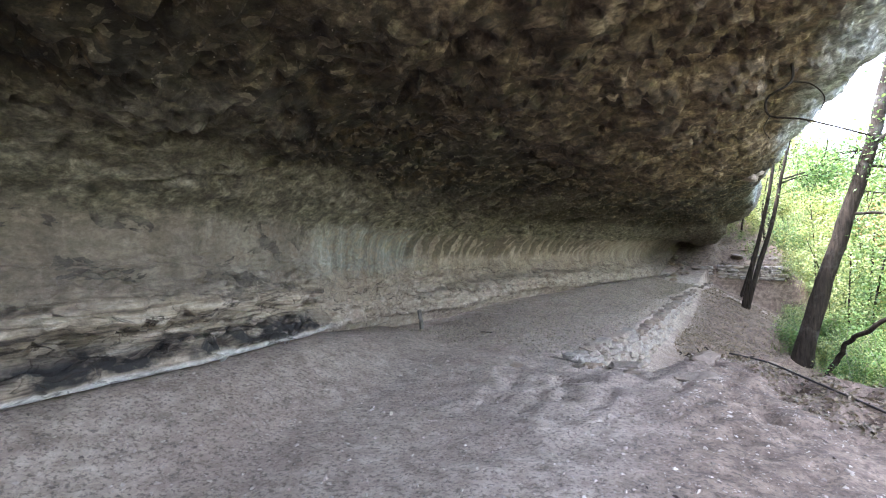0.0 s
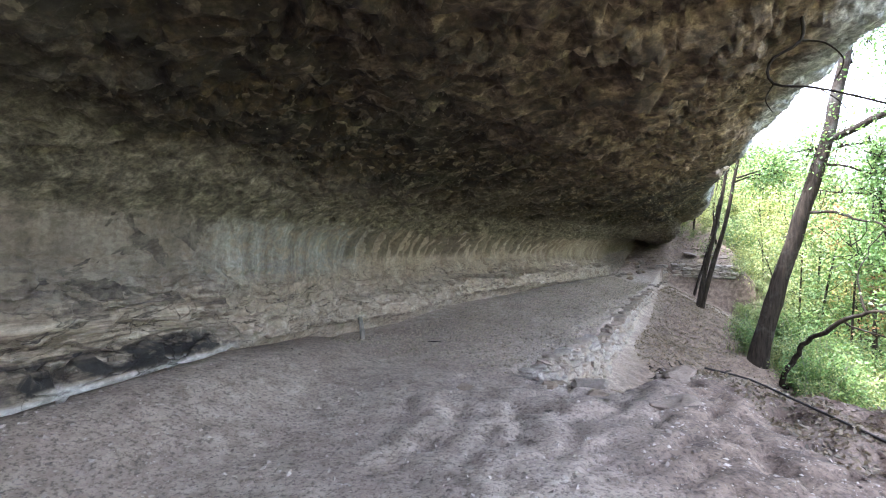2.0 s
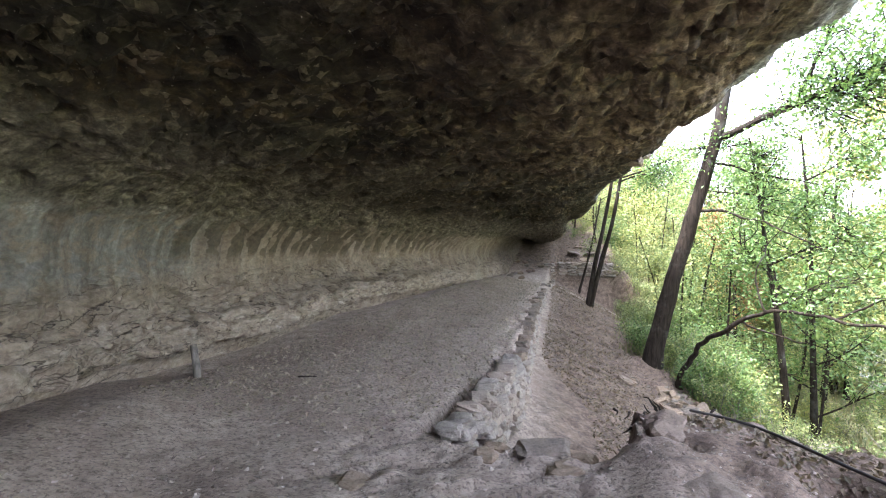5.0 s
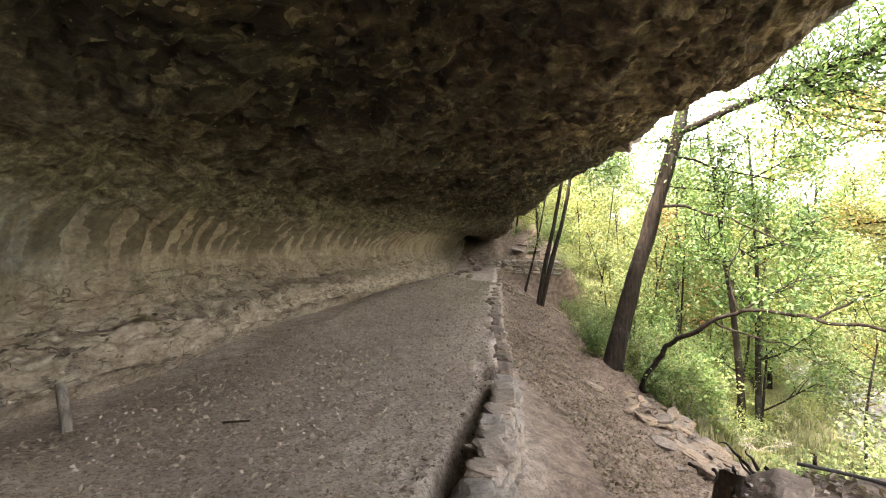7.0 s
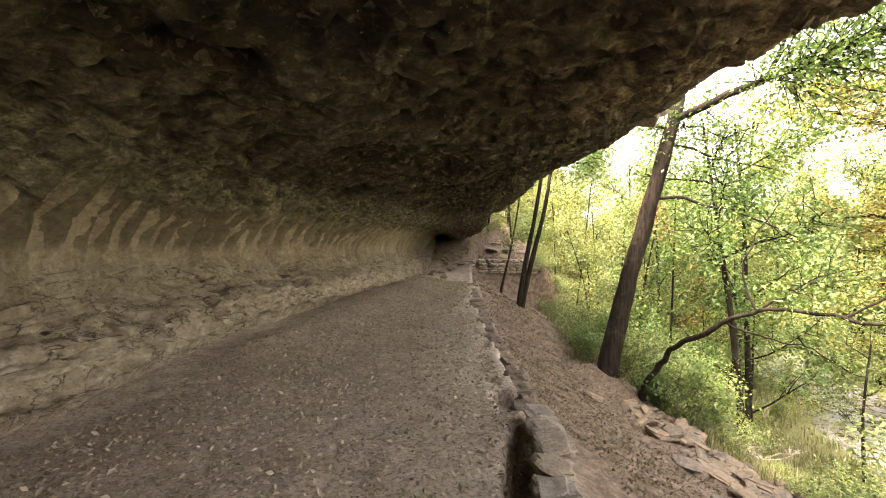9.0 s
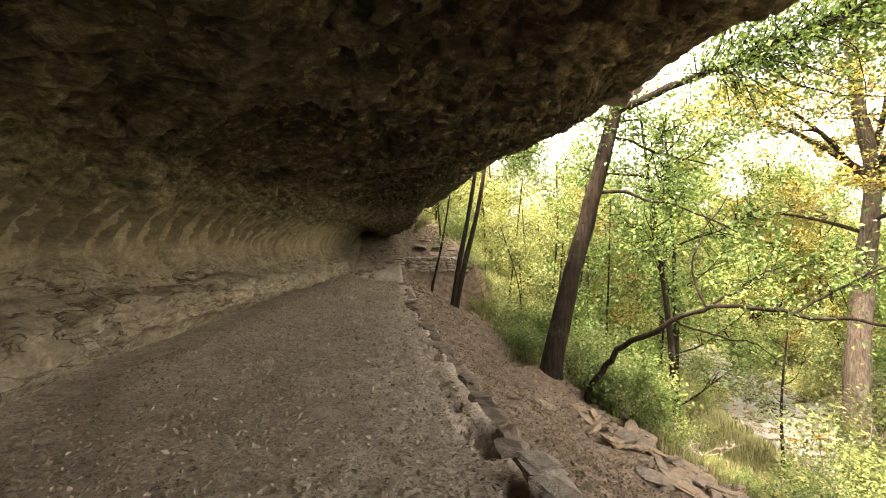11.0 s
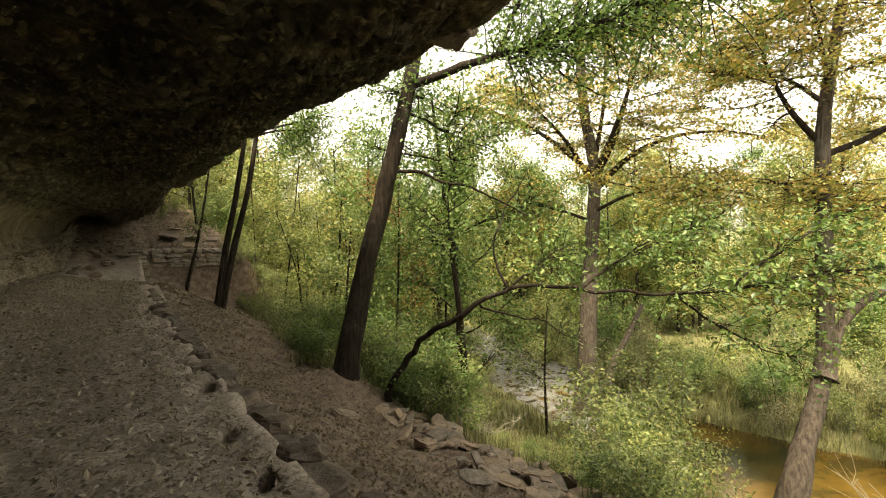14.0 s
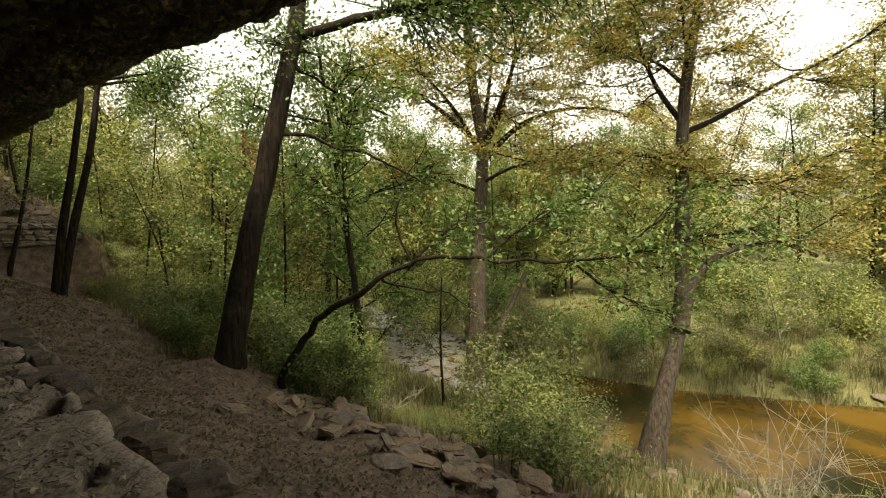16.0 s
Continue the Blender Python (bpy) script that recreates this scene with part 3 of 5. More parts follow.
def shelter_profile(s):
    """Control points (q, z) of the rock's cross-section at s."""
    foot, fz = st(s, list(zip(FOOT_S, FOOT_Q))), st(s, list(zip(FOOT_S, FOOT_Z)))
    step = st(s, ((-13, 0.05), (-9, 0.1), (-6, 0.2), (-4, 0.45), (-1, 1.0), (4, 0.95), (9, 0.7), (14, 0.5), (18, 0.2), (30, 0.2)))
    ledge = fz + st(s, ((-13, 0.35), (-8, 0.3), (-4, 0.35), (0, 0.4), (6, 0.4), (14, 0.45), (20, 0.3)))
    crease = st(s, ((-13, 2.5), (-8.5, 2.45), (-3.7, 2.15), (6, 2.1), (13, 2.0), (17, 2.0), (20, 1.98), (24, 2.7), (40, 6)))
    cq = foot - step + st(s, ((-10, 0.35), (-4, 0.25), (4, 0.35), (12, 0.3), (20, 0.1)))
    roof = st(s, ((-13, 3.2), (-9.6, 3.2), (-5, 3.08), (0, 3.02), (3, 3.05), (9, 3.0), (14, 2.7), (18, 2.3), (21, 2.15), (23, 2.4), (26, 3.4), (40, 7)))
    lq = st(s, ((-40, 0.7), (-13, 0.7), (-7, 0.52), (-3, 0.36), (0, 0.12), (9, 0.0), (15, 0.35), (18, 0.55), (21, 0.2), (25, -0.6), (40, -2.4)))
    lz = st(s, ((-13, 3.75), (-3, 3.65), (0, 3.46), (4, 3.5), (9, 3.6), (14, 3.4), (18, 3.35), (21, 3.5), (24, 4.2), (40, 7.5)))
    # Unseen end behind the start, added: the rock comes down to block light.
    shut = float(smooth(-15.0, -19.0, s))
    lz, roof, crease = lz - 3.4 * shut, roof - 2.9 * shut, crease - 1.7 * shut
    lq = lq + 1.5 * shut
    mid = cq + 0.42 * (lq - cq)
    w = float(smooth(-7.2, -8.4, s))
    drop = st(s, list(zip(DROP_S, DROP_Z)))
    return [(foot - 0.5 - drop, fz - 0.5 - drop), (foot - 0.28 + 0.2 * w - 0.9 * drop, fz - 0.02 - drop), (foot - 0.14 + 0.34 * w - 0.7 * drop, fz + 0.05), (foot + 0.03 + 0.15 * w, fz + 0.10 + 0.03 * w), (foot - 0.2 * w, ledge - 0.08 + 0.02 * w), (foot - 0.12 - 0.05 * w, ledge + 0.08 + 0.06 * w),
            (foot - step * 0.7 + 0.24 * w, ledge + 0.22 + 0.12 * w), (foot - step - 0.06, 0.5 * (ledge + crease) - 0.1), (foot - step - 0.02, crease - 0.35),
            (cq, crease), (cq + 0.45, crease + 0.32), (cq + 1.1, 0.45 * crease + 0.55 * roof + 0.1), (mid, roof), (0.4 * mid + 0.6 * lq - 0.2, roof + 0.1),
            (lq - 0.75, lz - 0.2), (lq - 0.15, lz), (lq + 0.3, lz + 0.35), (lq + 0.55, lz + 0.9), (lq + 0.7, lz + 1.8), (lq + 0.2, lz + 3.0), (lq - 2.5, lz + 3.9), (lq - 14, lz + 5), (lq - 80, lz + 12)]


NP = 380
ps = spaced([(-60, -20, 4), (-20, -13.5, 0.4), (-13.5, 8, 0.055), (8, 18, 0.08), (18, 26, 0.2), (26, 40, 1.5)])
PQ, PZ = np.zeros((len(ps), NP)), np.zeros((len(ps), NP))
weights = np.array([3, 3, 3, 4, 6, 5, 9, 12, 11, 11, 11, 14, 26, 26, 22, 13, 10, 9, 8, 7, 6, 4], float)
cuts = np.concatenate([[0], np.cumsum(weights)]) / weights.sum()
us = np.linspace(0, 1, NP)
for i, s in enumerate(ps):
    c = np.array(shelter_profile(s))
    # Catmull-Rom through the control points
    k = np.clip(np.searchsorted(cuts, us, side="right") - 1, 0, len(c) - 2)
    f = ((us - cuts[k]) / (cuts[k + 1] - cuts[k]))[:, None]
    p0, p1, p2, p3 = c[np.maximum(k - 1, 0)], c[k], c[k + 1], c[np.minimum(k + 2, len(c) - 1)]
    v = 0.5 * (2 * p1 + (p2 - p0) * f + (2 * p0 - 5 * p1 + 4 * p2 - p3) * f ** 2 + (3 * p1 - p0 - 3 * p2 + p3) * f ** 3)
    PQ[i], PZ[i] = v[:, 0], v[:, 1]
SS = np.repeat(ps[:, None], NP, 1)
# outward normals in the section
tq, tz = np.gradient(PQ, axis=1), np.gradient(PZ, axis=1)
ln = np.hypot(tq, tz) + 1e-9
nq, nz = tz / ln, -tq / ln
X, Y, _ = W(SS, PQ)
fx, fy, fz_ = X.ravel(), Y.ravel(), PZ.ravel()
U = np.repeat(us[None, :], len(ps), 0).ravel()
ledge_w = smooth(cuts[2], cuts[3], U) * smooth(cuts[8], cuts[6], U)
wall_w = smooth(cuts[6], cuts[7], U) * smooth(cuts[10], cuts[9], U)
roof_w = smooth(cuts[9], cuts[11], U)
rugged = 0.65 + 0.35 * smooth(-7.4, -8.6, SS.ravel())
a1 = fractal(fx, fy, fz_ * 1.3, 0.45, 3)
a2 = fractal(fx, fy, fz_ * 1.6, 1.7, 5, 0.8)
a3 = np.abs(fractal(fx + 20, fy, fz_ * 2.0, 1.5, 4, 0.7))
a4 = np.abs(fractal(fx, fy + 9, fz_ * 2.2, 4.0, 4, 0.7))
disp = a1 * (0.05 + 0.15 * roof_w) + a2 * (0.02 + 0.05 * roof_w + 0.06 * ledge_w * rugged) - roof_w * (1 - 0.75 * smooth(cuts[13], cuts[15], U)) * (0.09 * smooth(0.14, 0.0, a3) + 0.014 * smooth(0.2, 0.0, a4))
disp += ledge_w * rugged * (0.10 * a2 - 0.14 * smooth(0.12, 0, a3))
# spalled flakes on the roof
fl = (fractal(fx + 3, fy + 5, fz_ * 1.4, 1.5, 4, 0.7) + 1.5) * 4.5
disp += roof_w * 0.032 * (np.floor(fl) + smooth(0.0, 0.22, fl - np.floor(fl)) - fl)
fl = (fractal(fx + 13, fy + 5, fz_ * 1.4, 4.5, 3, 0.7) + 1.5) * 3.5
disp += (roof_w + 0.6 * ledge_w) * 0.008 * (np.floor(fl) + smooth(0.0, 0.25, fl - np.floor(fl)) - fl)
# long shelving ledges and hollows across the roof, smoother towards the lip
inner = roof_w * smooth(cuts[15], cuts[13], U)
sh = (fractal(SS.ravel() * 1.0, PQ.ravel() * 0.5, 0 * fz_ + 4, 1.0, 4, 0.75) + 1.5) * 4.0
disp += inner * 0.10 * (np.floor(sh) + smooth(0.0, 0.16, sh - np.floor(sh)) - sh)
disp -= inner * 0.12 * smooth(0.12, 0.5, fractal(fx - 31, fy + 2, fz_ * 1.5, 1.05, 3))
# drip flutes down the back wall
sf = SS.ravel()
flute = np.abs(np.sin(sf * 6.8 + 2.2 * np.sin(sf * 0.9) + 0.5 * fz_)) ** 0.6
flute_w = smooth(cuts[7], cuts[8] + 0.01, U) * smooth(cuts[12], cuts[10], U) * smooth(-4.6, -2.6, sf) * smooth(11, 6, sf)
disp += flute_w * 0.34 * (flute - 0.6) * (0.7 + 0.9 * a1)
# strata that step the foot
lay = fz_ * (7 + 4 * smooth(-7.4, -8.6, SS.ravel())) + a1 * 2
ledge2 = lay - np.floor(lay)
disp += ledge_w * (0.03 + 0.06 * smooth(-7.4, -8.6, sf)) * smooth(0.0, 0.3, ledge2) * smooth(1.0, 0.8, ledge2)
# pits along the crease
pit = fractal(fx, fy, fz_, 5.0, 2)
disp -= smooth(cuts[8], cuts[9], U) * smooth(cuts[11], cuts[10], U) * 0.10 * smooth(0.25, 0.5, pit)
fade = smooth(cuts[1], cuts[3], U)
PQ2, PZ2 = PQ.ravel() + nq.ravel() * disp * fade, PZ.ravel() + nz.ravel() * disp * fade
X, Y, _ = W(SS.ravel(), PQ2)
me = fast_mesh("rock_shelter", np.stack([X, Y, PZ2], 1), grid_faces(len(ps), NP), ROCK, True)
shelter = tagged(new("rock_shelter", me), "overhanging limestone shelter with stained roof, painted darker for shade, and pale washed wall", "cliff", kind="structure")


# water
def strip(name, half, z, mat):
    pts = [Vector((*p, 0)) for p in CREEK]
    vs = []
    for i, p in enumerate(pts):
        d = (pts[min(i + 1, len(pts) - 1)] - pts[max(i - 1, 0)]).normalized()
        n = Vector((d.y, -d.x, 0))
        w = CREEK_W[i] + half
        vs += [(*(p - n * w).xy, z), (*(p + n * w).xy, z)]
    me = fast_mesh(name, vs, [(2 * i, 2 * i + 1, 2 * i + 3, 2 * i + 2) for i in range(len(pts) - 1)], mat)
    return new(name, me)


tagged(strip("water", 1.0, WATER_Z, WATER), "shallow amber creek over a stony bed", "creek", kind="structure")


# trunks and limbs
def tube(verts, faces, pts, radii, sides=8, wobble=0.0, seed=0):
    """Adds a closed tapering tube along pts to the lists."""
    base = len(verts)
    pts = [Vector(p) for p in pts]
    ref = Vector((1, 0, 0))
    for i, (p, r) in enumerate(zip(pts, radii)):
        d = (pts[min(i + 1, len(pts) - 1)] - pts[max(i - 1, 0)]).normalized()
        u = d.cross(ref)
        u = u.normalized() if u.length > 0.1 else d.cross(Vector((0, 1, 0))).normalized()
        v = d.cross(u)
        for k in range(sides):
            a = 2 * math.pi * k / sides
            rr = r * (1 + wobble * noise.noise((3 * math.cos(a) + seed, 3 * math.sin(a), p.z * 1.3)))
            verts.append(p + (u * math.cos(a) + v * math.sin(a)) * rr)
    for i in range(len(pts) - 1):
        for k in range(sides):
            a, b = base + i * sides + k, base + i * sides + (k + 1) % sides
            faces.append((a, b, b + sides, a + sides))
    return verts, faces


def spline(pts, n):
    """A smooth line through a few points."""
    p = np.array(pts, float)
    t = np.linspace(0, len(p) - 1, n)
    k = np.clip(t.astype(int), 0, len(p) - 2)
    f = (t - k)[:, None]
    a, b, c, d = p[np.maximum(k - 1, 0)], p[k], p[k + 1], p[np.minimum(k + 2, len(p) - 1)]
    return 0.5 * (2 * b + (c - a) * f + (2 * a - 5 * b + 4 * c - d) * f ** 2 + (3 * b - a - 3 * c + d) * f ** 3)


def tube_mesh(name, pts, r0, r1, mat, n=14, sides=10, wobble=0.12, flare=0.0, seed=0, kink=0.0):
    line = spline(pts, n)
    if kink:
        line = line + np.array([np.array(noise.noise_vector(Vector(p) * 1.6)) + 0.5 * np.array(noise.noise_vector(Vector(p) * 4.1)) for p in line]) * kink
    k = np.linspace(0, 1, n)
    radii = r0 + (r1 - r0) * k + flare * r0 * np.exp(-k * 14)
    v, f = tube([], [], line, radii, sides, wobble, seed)
    return fast_mesh(name, [tuple(p) for p in v], f, mat, True)


def leaves_mesh(name, centres, size, mat, rng, droop=0.35, long=1.9):
    """Many small folded leaves, four corners and a crease each."""
    n = len(centres)
    c = np.asarray(centres, float)
    a = rng.uniform(0, 2 * np.pi, n)
    tilt = rng.normal(-droop, 0.5, n)
    d = np.stack([np.cos(a) * np.cos(tilt), np.sin(a) * np.cos(tilt), np.sin(tilt)], 1)
    up = rng.normal(0, 0.5, (n, 3)) + (0, 0, 1)
    w = np.cross(d, up)
    w /= np.linalg.norm(w, axis=1)[:, None] + 1e-9
    nrm = np.cross(w, d)
    L = size * rng.uniform(0.6, 1.3, n)[:, None]
    half = L / long * 0.55
    p0, p3 = c, c + d * L
    m = c + d * L * 0.45
    v = np.stack([p0, m + w * half + nrm * half * 0.35, p3, m - w * half + nrm * half * 0.35], 1).reshape(-1, 3)
    i = np.arange(n)[:, None] * 4
    f = np.concatenate([i + (0, 1, 2), i + (0, 2, 3)], 0)
    return fast_mesh(name, v, f, mat)


def branch_out(rng, start, direction, length, n=5, curl=0.35, lift=0.1):
    pts = [np.array(start, float)]
    d = np.array(direction, float)
    d /= np.linalg.norm(d)
    for _ in range(n):
        d = d + rng.normal(0, curl / 2, 3) + (0, 0, lift)
        d /= np.linalg.norm(d)
        pts.append(pts[-1] + d * length / n)
    return pts


def twig_set(rng, limbs, twigs, length, spread=0.9, start=0.3, level=1.0):
    """Secondary twigs on limbs: their lines and the ends where leaves sit."""
    lines, tips = [], []
    for _ in range(twigs):
        limb = limbs[rng.integers(len(limbs))]
        k = rng.uniform(start, 1.0) * (len(limb) - 1)
        i = min(int(k), len(limb) - 2)
        p = np.array(limb[i]) + (np.array(limb[i + 1]) - np.array(limb[i])) * (k - i)
        d = np.array(limb[i + 1]) - np.array(limb[i])
        d = (d / (np.linalg.norm(d) + 1e-9) + rng.normal(0, spread, 3)) * (1, 1, level)
        line = branch_out(rng, p, d, length * rng.uniform(0.5, 1.2), 3, 0.5, 0.0)
        lines.append(line)
        tips += line[1:]
    return lines, np.array(tips)


def dress(parent, rng, limbs, bark, leaf, twigs, twig_len, leaves, size, cloud=0.22, r=0.018, flat=1.0, sides=4, droop=0.35, start=0.3, level=1.0):
    lines, tips = twig_set(rng, limbs, twigs, twig_len, 0.9, start, level)
    v, f = [], []
    for ln_ in lines:
        tube(v, f, ln_, np.linspace(r, r * 0.25, len(ln_)), sides)
    tagged(part("twig_spray", fast_mesh("twig_spray", [tuple(p) for p in v], f, bark, True), parent), kind="stuff")
    idx = rng.integers(0, len(tips), leaves)
    c = tips[idx] + rng.normal(0, cloud, (leaves, 3)) * (1, 1, flat)
    tagged(part("crown", leaves_mesh("crown", c, size, leaf, rng, droop), parent), kind="stuff")


def broadleaf(name, label, place, rng, high, radius, spread, leaf, bark, limbs_n, twigs, leaves, size, lean=(0, 0), clear=0.35, category="tree", group=""):
    """A generic tree: leaning trunk, limbs, twigs and a crown of leaves."""
    tree = empty(name, place, label, category, group)
    top = (lean[0], lean[1], high)
    trunk = [(0, 0, -0.3), (lean[0] * 0.2 + rng.normal(0, 0.03) * high * 0.3, lean[1] * 0.2, high * 0.33), (lean[0] * 0.6, lean[1] * 0.6 + rng.normal(0, 0.03) * high * 0.3, high * 0.67), top]
    part("trunk", tube_mesh("trunk", trunk, radius, radius * 0.25, bark, 12, 8, 0.15, 0.4, rng.integers(99)), tree)
    line = spline(trunk, 30)
    limbs = []
    for i in range(limbs_n):
        k = clear + (1 - clear) * (i + rng.uniform(0, 0.8)) / limbs_n
        p = line[min(int(k * 29), 29)]
        a = i * 2.4 + rng.normal(0, 0.4)
        ln_ = branch_out(rng, p, (math.cos(a), math.sin(a), rng.uniform(0.1, 0.7)), spread * rng.uniform(0.6, 1.1) * (1.15 - 0.5 * k), 5, 0.35, 0.06)
        limbs.append(ln_)
        part("limb", tube_mesh("limb", ln_, radius * 0.3, radius * 0.06, bark, 9, 6, 0.1), tree)
    dress(tree, rng, limbs, bark, leaf, twigs, spread * 0.35, leaves, size, cloud=spread * 0.085)
    return tree


def shrub(name, label, place, rng, high, spread, leaf, stems, leaves, size, group, category="shrub"):
    bush = empty(name, place, label, category, group)
    lines = []
    for i in range(stems):
        a = rng.uniform(0, 6.28)
        ln_ = branch_out(rng, (rng.normal(0, 0.12), rng.normal(0, 0.12), -0.1), (math.cos(a) * 0.5, math.sin(a) * 0.5, 1.0), high * rng.uniform(0.6, 1.1), 5, 0.4, 0.0)
        lines.append(ln_)
        part("stem", tube_mesh("stem", ln_, 0.016, 0.004, TWIG, 7, 4, 0), bush)
    dress(bush, rng, lines, TWIG, leaf, stems * 6, spread * 0.5, leaves, size, cloud=spread * 0.14, r=0.006, sides=3)
    return bush


rng = np.random.default_rng(7)
# the big leaning tree beside the slope
big_tree = empty("leaning_tree", (11.5, 15.2, at(11.5, 15.2)), "tall dark-barked tree leaning out from the slope", "tree")
b0 = Vector(big_tree.location)


def rel(o, pts):
    return [tuple(Vector(p) - o) for p in pts]


tline = [(11.45, 15.24, b0.z - 0.4), (11.86, 14.95, 0.0), (12.34, 14.42, 2.75), (12.78, 14.02, 5.05), (13.2, 13.75, 8.0), (13.75, 13.3, 12.6)]
part("trunk", tube_mesh("trunk", rel(b0, tline), 0.265, 0.11, BARK, 40, 16, 0.14, 0.5, kink=0.035), big_tree)
limb_lines = [
    [(11.8, 13.5, 4.65), (11.75, 12.7, 4.78), (11.9, 11.9, 4.97), (11.95, 11.2, 5.08), (12.0, 10.4, 5.25), (11.9, 9.4, 5.4), (11.8, 8.2, 5.75), (11.6, 6.8, 6.1)],
    [(11.36, 13.82, 2.66), (11.58, 13.35, 2.68), (11.85, 12.9, 2.5), (11.8, 12.2, 2.32), (11.75, 11.7, 2.08), (11.9, 11.0, 1.7)],
    [(12.1, 13.35, 6.6), (13.0, 14.2, 8.0), (14.0, 15.0, 9.2)],
    [(12.25, 13.3, 7.4), (11.8, 12.3, 8.8), (11.4, 11.2, 9.8)],
    [(11.65, 13.6, 4.0), (12.5, 12.8, 3.6), (13.3, 12.0, 3.3)],
    [(11.9, 11.6, 5.0), (12.1, 11.3, 5.9), (12.3, 10.8, 7.2), (12.4, 10.2, 8.4)],
    [(11.95, 10.8, 5.15), (12.4, 10.3, 4.6), (12.9, 9.7, 4.3), (13.3, 9.0, 4.2)],
    [(12.0, 9.9, 5.3), (12.3, 9.0, 6.2), (12.5, 8.0, 7.0), (12.7, 7.0, 7.6)],
]
limb_lines = [[(2.4 + (x - 2.4) * 1.115, 9.4 + (y - 9.4) * 1.115, 1.33 + (z - 1.33) * 1.115) for x, y, z in ln_] for ln_ in limb_lines]
for ln_, r in zip(limb_lines, (0.115, 0.05, 0.08, 0.08, 0.04, 0.05, 0.03, 0.04)):
    part("limb", tube_mesh("limb", rel(b0, ln_), r, r * 0.3, BARK, 36, 8, 0.2, kink=0.07), big_tree)
lrel = [rel(b0, ln_) for ln_ in limb_lines]
dress(big_tree, rng, [lrel[0]] * 5 + lrel[2:4] * 2 + [lrel[5], lrel[7]], BARK, LEAF_OAK, 540, 1.9, 26000, 0.115, 0.27)
# the curved sapling trunk that sweeps out over the slope
arch = empty("arching_tree", (11.5, 14.2, at(11.5, 14.2)), "slender arching tree with a long low limb", "tree")
b0 = Vector(arch.location)
aline = [(11.5, 14.2, b0.z - 0.2), (11.35, 13.65, -1.5), (11.2, 12.95, -0.76), (11.05, 11.95, -0.12), (11.1, 11.2, 0.24), (11.3, 9.9, 0.3), (11.4, 8.3, 0.22), (11.5, 6.6, 0.5), (11.5, 5.2, 0.8)]
part("trunk", tube_mesh("trunk", rel(b0, aline), 0.075, 0.014, BARK, 60, 9, 0.35, 0.3, kink=0.12), arch)
alimbs = [
    [(11.14, 11.2, 0.24), (11.2, 11.5, 0.75), (11.25, 11.45, 1.4), (11.35, 11.2, 2.0), (11.5, 10.9, 2.6)],
    [(11.15, 11.9, -0.1), (11.7, 11.4, -0.35), (12.1, 10.8, -0.5), (12.6, 10.2, -0.9)],
    [(11.3, 9.9, 0.3), (11.8, 9.3, 0.75), (12.2, 8.5, 1.2), (12.6, 7.7, 1.5)],
    [(11.4, 8.3, 0.22), (11.7, 7.6, -0.3), (12.0, 6.9, -0.7), (12.2, 6.2, -0.9)],
    [(11.45, 7.4, 0.35), (11.7, 6.6, 1.1), (11.9, 5.8, 1.6)],
    [(11.2, 11.1, 0.3), (11.6, 10.6, 0.8), (11.9, 9.9, 1.1)],
]
for ln_ in alimbs:
    part("limb", tube_mesh("limb", rel(b0, ln_), 0.028, 0.006, BARK, 22, 6, 0.1, kink=0.12), arch)
al = [rel(b0, ln_) for ln_ in alimbs]
dress(arch, rng, [al[2], al[2], al[3], al[4], al[5], rel(b0, aline[5:]), rel(b0, aline[5:])], BARK, LEAF_OAK, 190, 1.15, 5000, 0.11, 0.22, 0.008, 0.6, level=0.6)
# the twin-stemmed tree by the end of the terrace
twin = empty("twin_stem_tree", (13.3, 21.0, at(13.3, 21.0)), "twin-stemmed slim dark tree beside the path", "tree")
b0 = Vector(twin.location)
tw = [[(13.3, 21.0, b0.z - 0.3), (13.6, 20.9, 0.8), (14.0, 20.75, 2.8), (14.35, 20.6, 5.2), (14.6, 20.5, 8.5)],
      [(13.40, 20.95, b0.z - 0.2), (13.85, 20.77, 1.0), (14.32, 20.55, 3.0), (14.62, 20.35, 5.2), (15.2, 20.0, 8.8)]]
for ln_ in tw:
    part("trunk", tube_mesh("trunk", rel(b0, ln_), 0.115, 0.05, BARK, 16, 9, 0.12, 0.3), twin)
tl = [rel(b0, [(14.5, 20.5, 4.6), (15.2, 19.9, 4.9), (15.9, 19.2, 4.8)]), rel(b0, [(14.6, 20.4, 4.8), (14.9, 19.2, 5.0), (15.2, 18.0, 5.3)]), rel(b0, [(14.5, 20.5, 7), (15, 21.5, 8), (15.4, 22.5, 8.6)])]
for ln_ in tl:
    part("limb", tube_mesh("limb", ln_, 0.05, 0.012, BARK, 9, 6, 0.1), twin)
dress(twin, rng, tl, BARK, LEAF_OAK, 60, 1.2, 4500, 0.11, 0.25)


# bald cypresses by the water
def cypress(label, base, lines, radii, twigs, leaves, size, rng, skip=2, flare=1.1):
    tree = empty("cypress_tree", base, label, "tree", "cypresses by the creek")
    o = Vector(base)
    limbs = []
    for i, (ln_, r) in enumerate(zip(lines, radii)):
        trunk = i < skip
        part("trunk" if trunk else "limb", tube_mesh("trunk" if trunk else "limb", rel(o, ln_), r, r * (0.45 if trunk else 0.18), CYPBARK if trunk else BARK, 28 if trunk else 20, 14 if trunk else 7, 0.3, flare if trunk else 0), tree)
        if not trunk:
            limbs.append(rel(o, ln_))
    dress(tree, rng, limbs, BARK, LEAF_CYP, twigs, 1.5, leaves, size, 0.2, 0.012, 0.22, start=0.25, droop=0.05, level=0.16)
    return tree


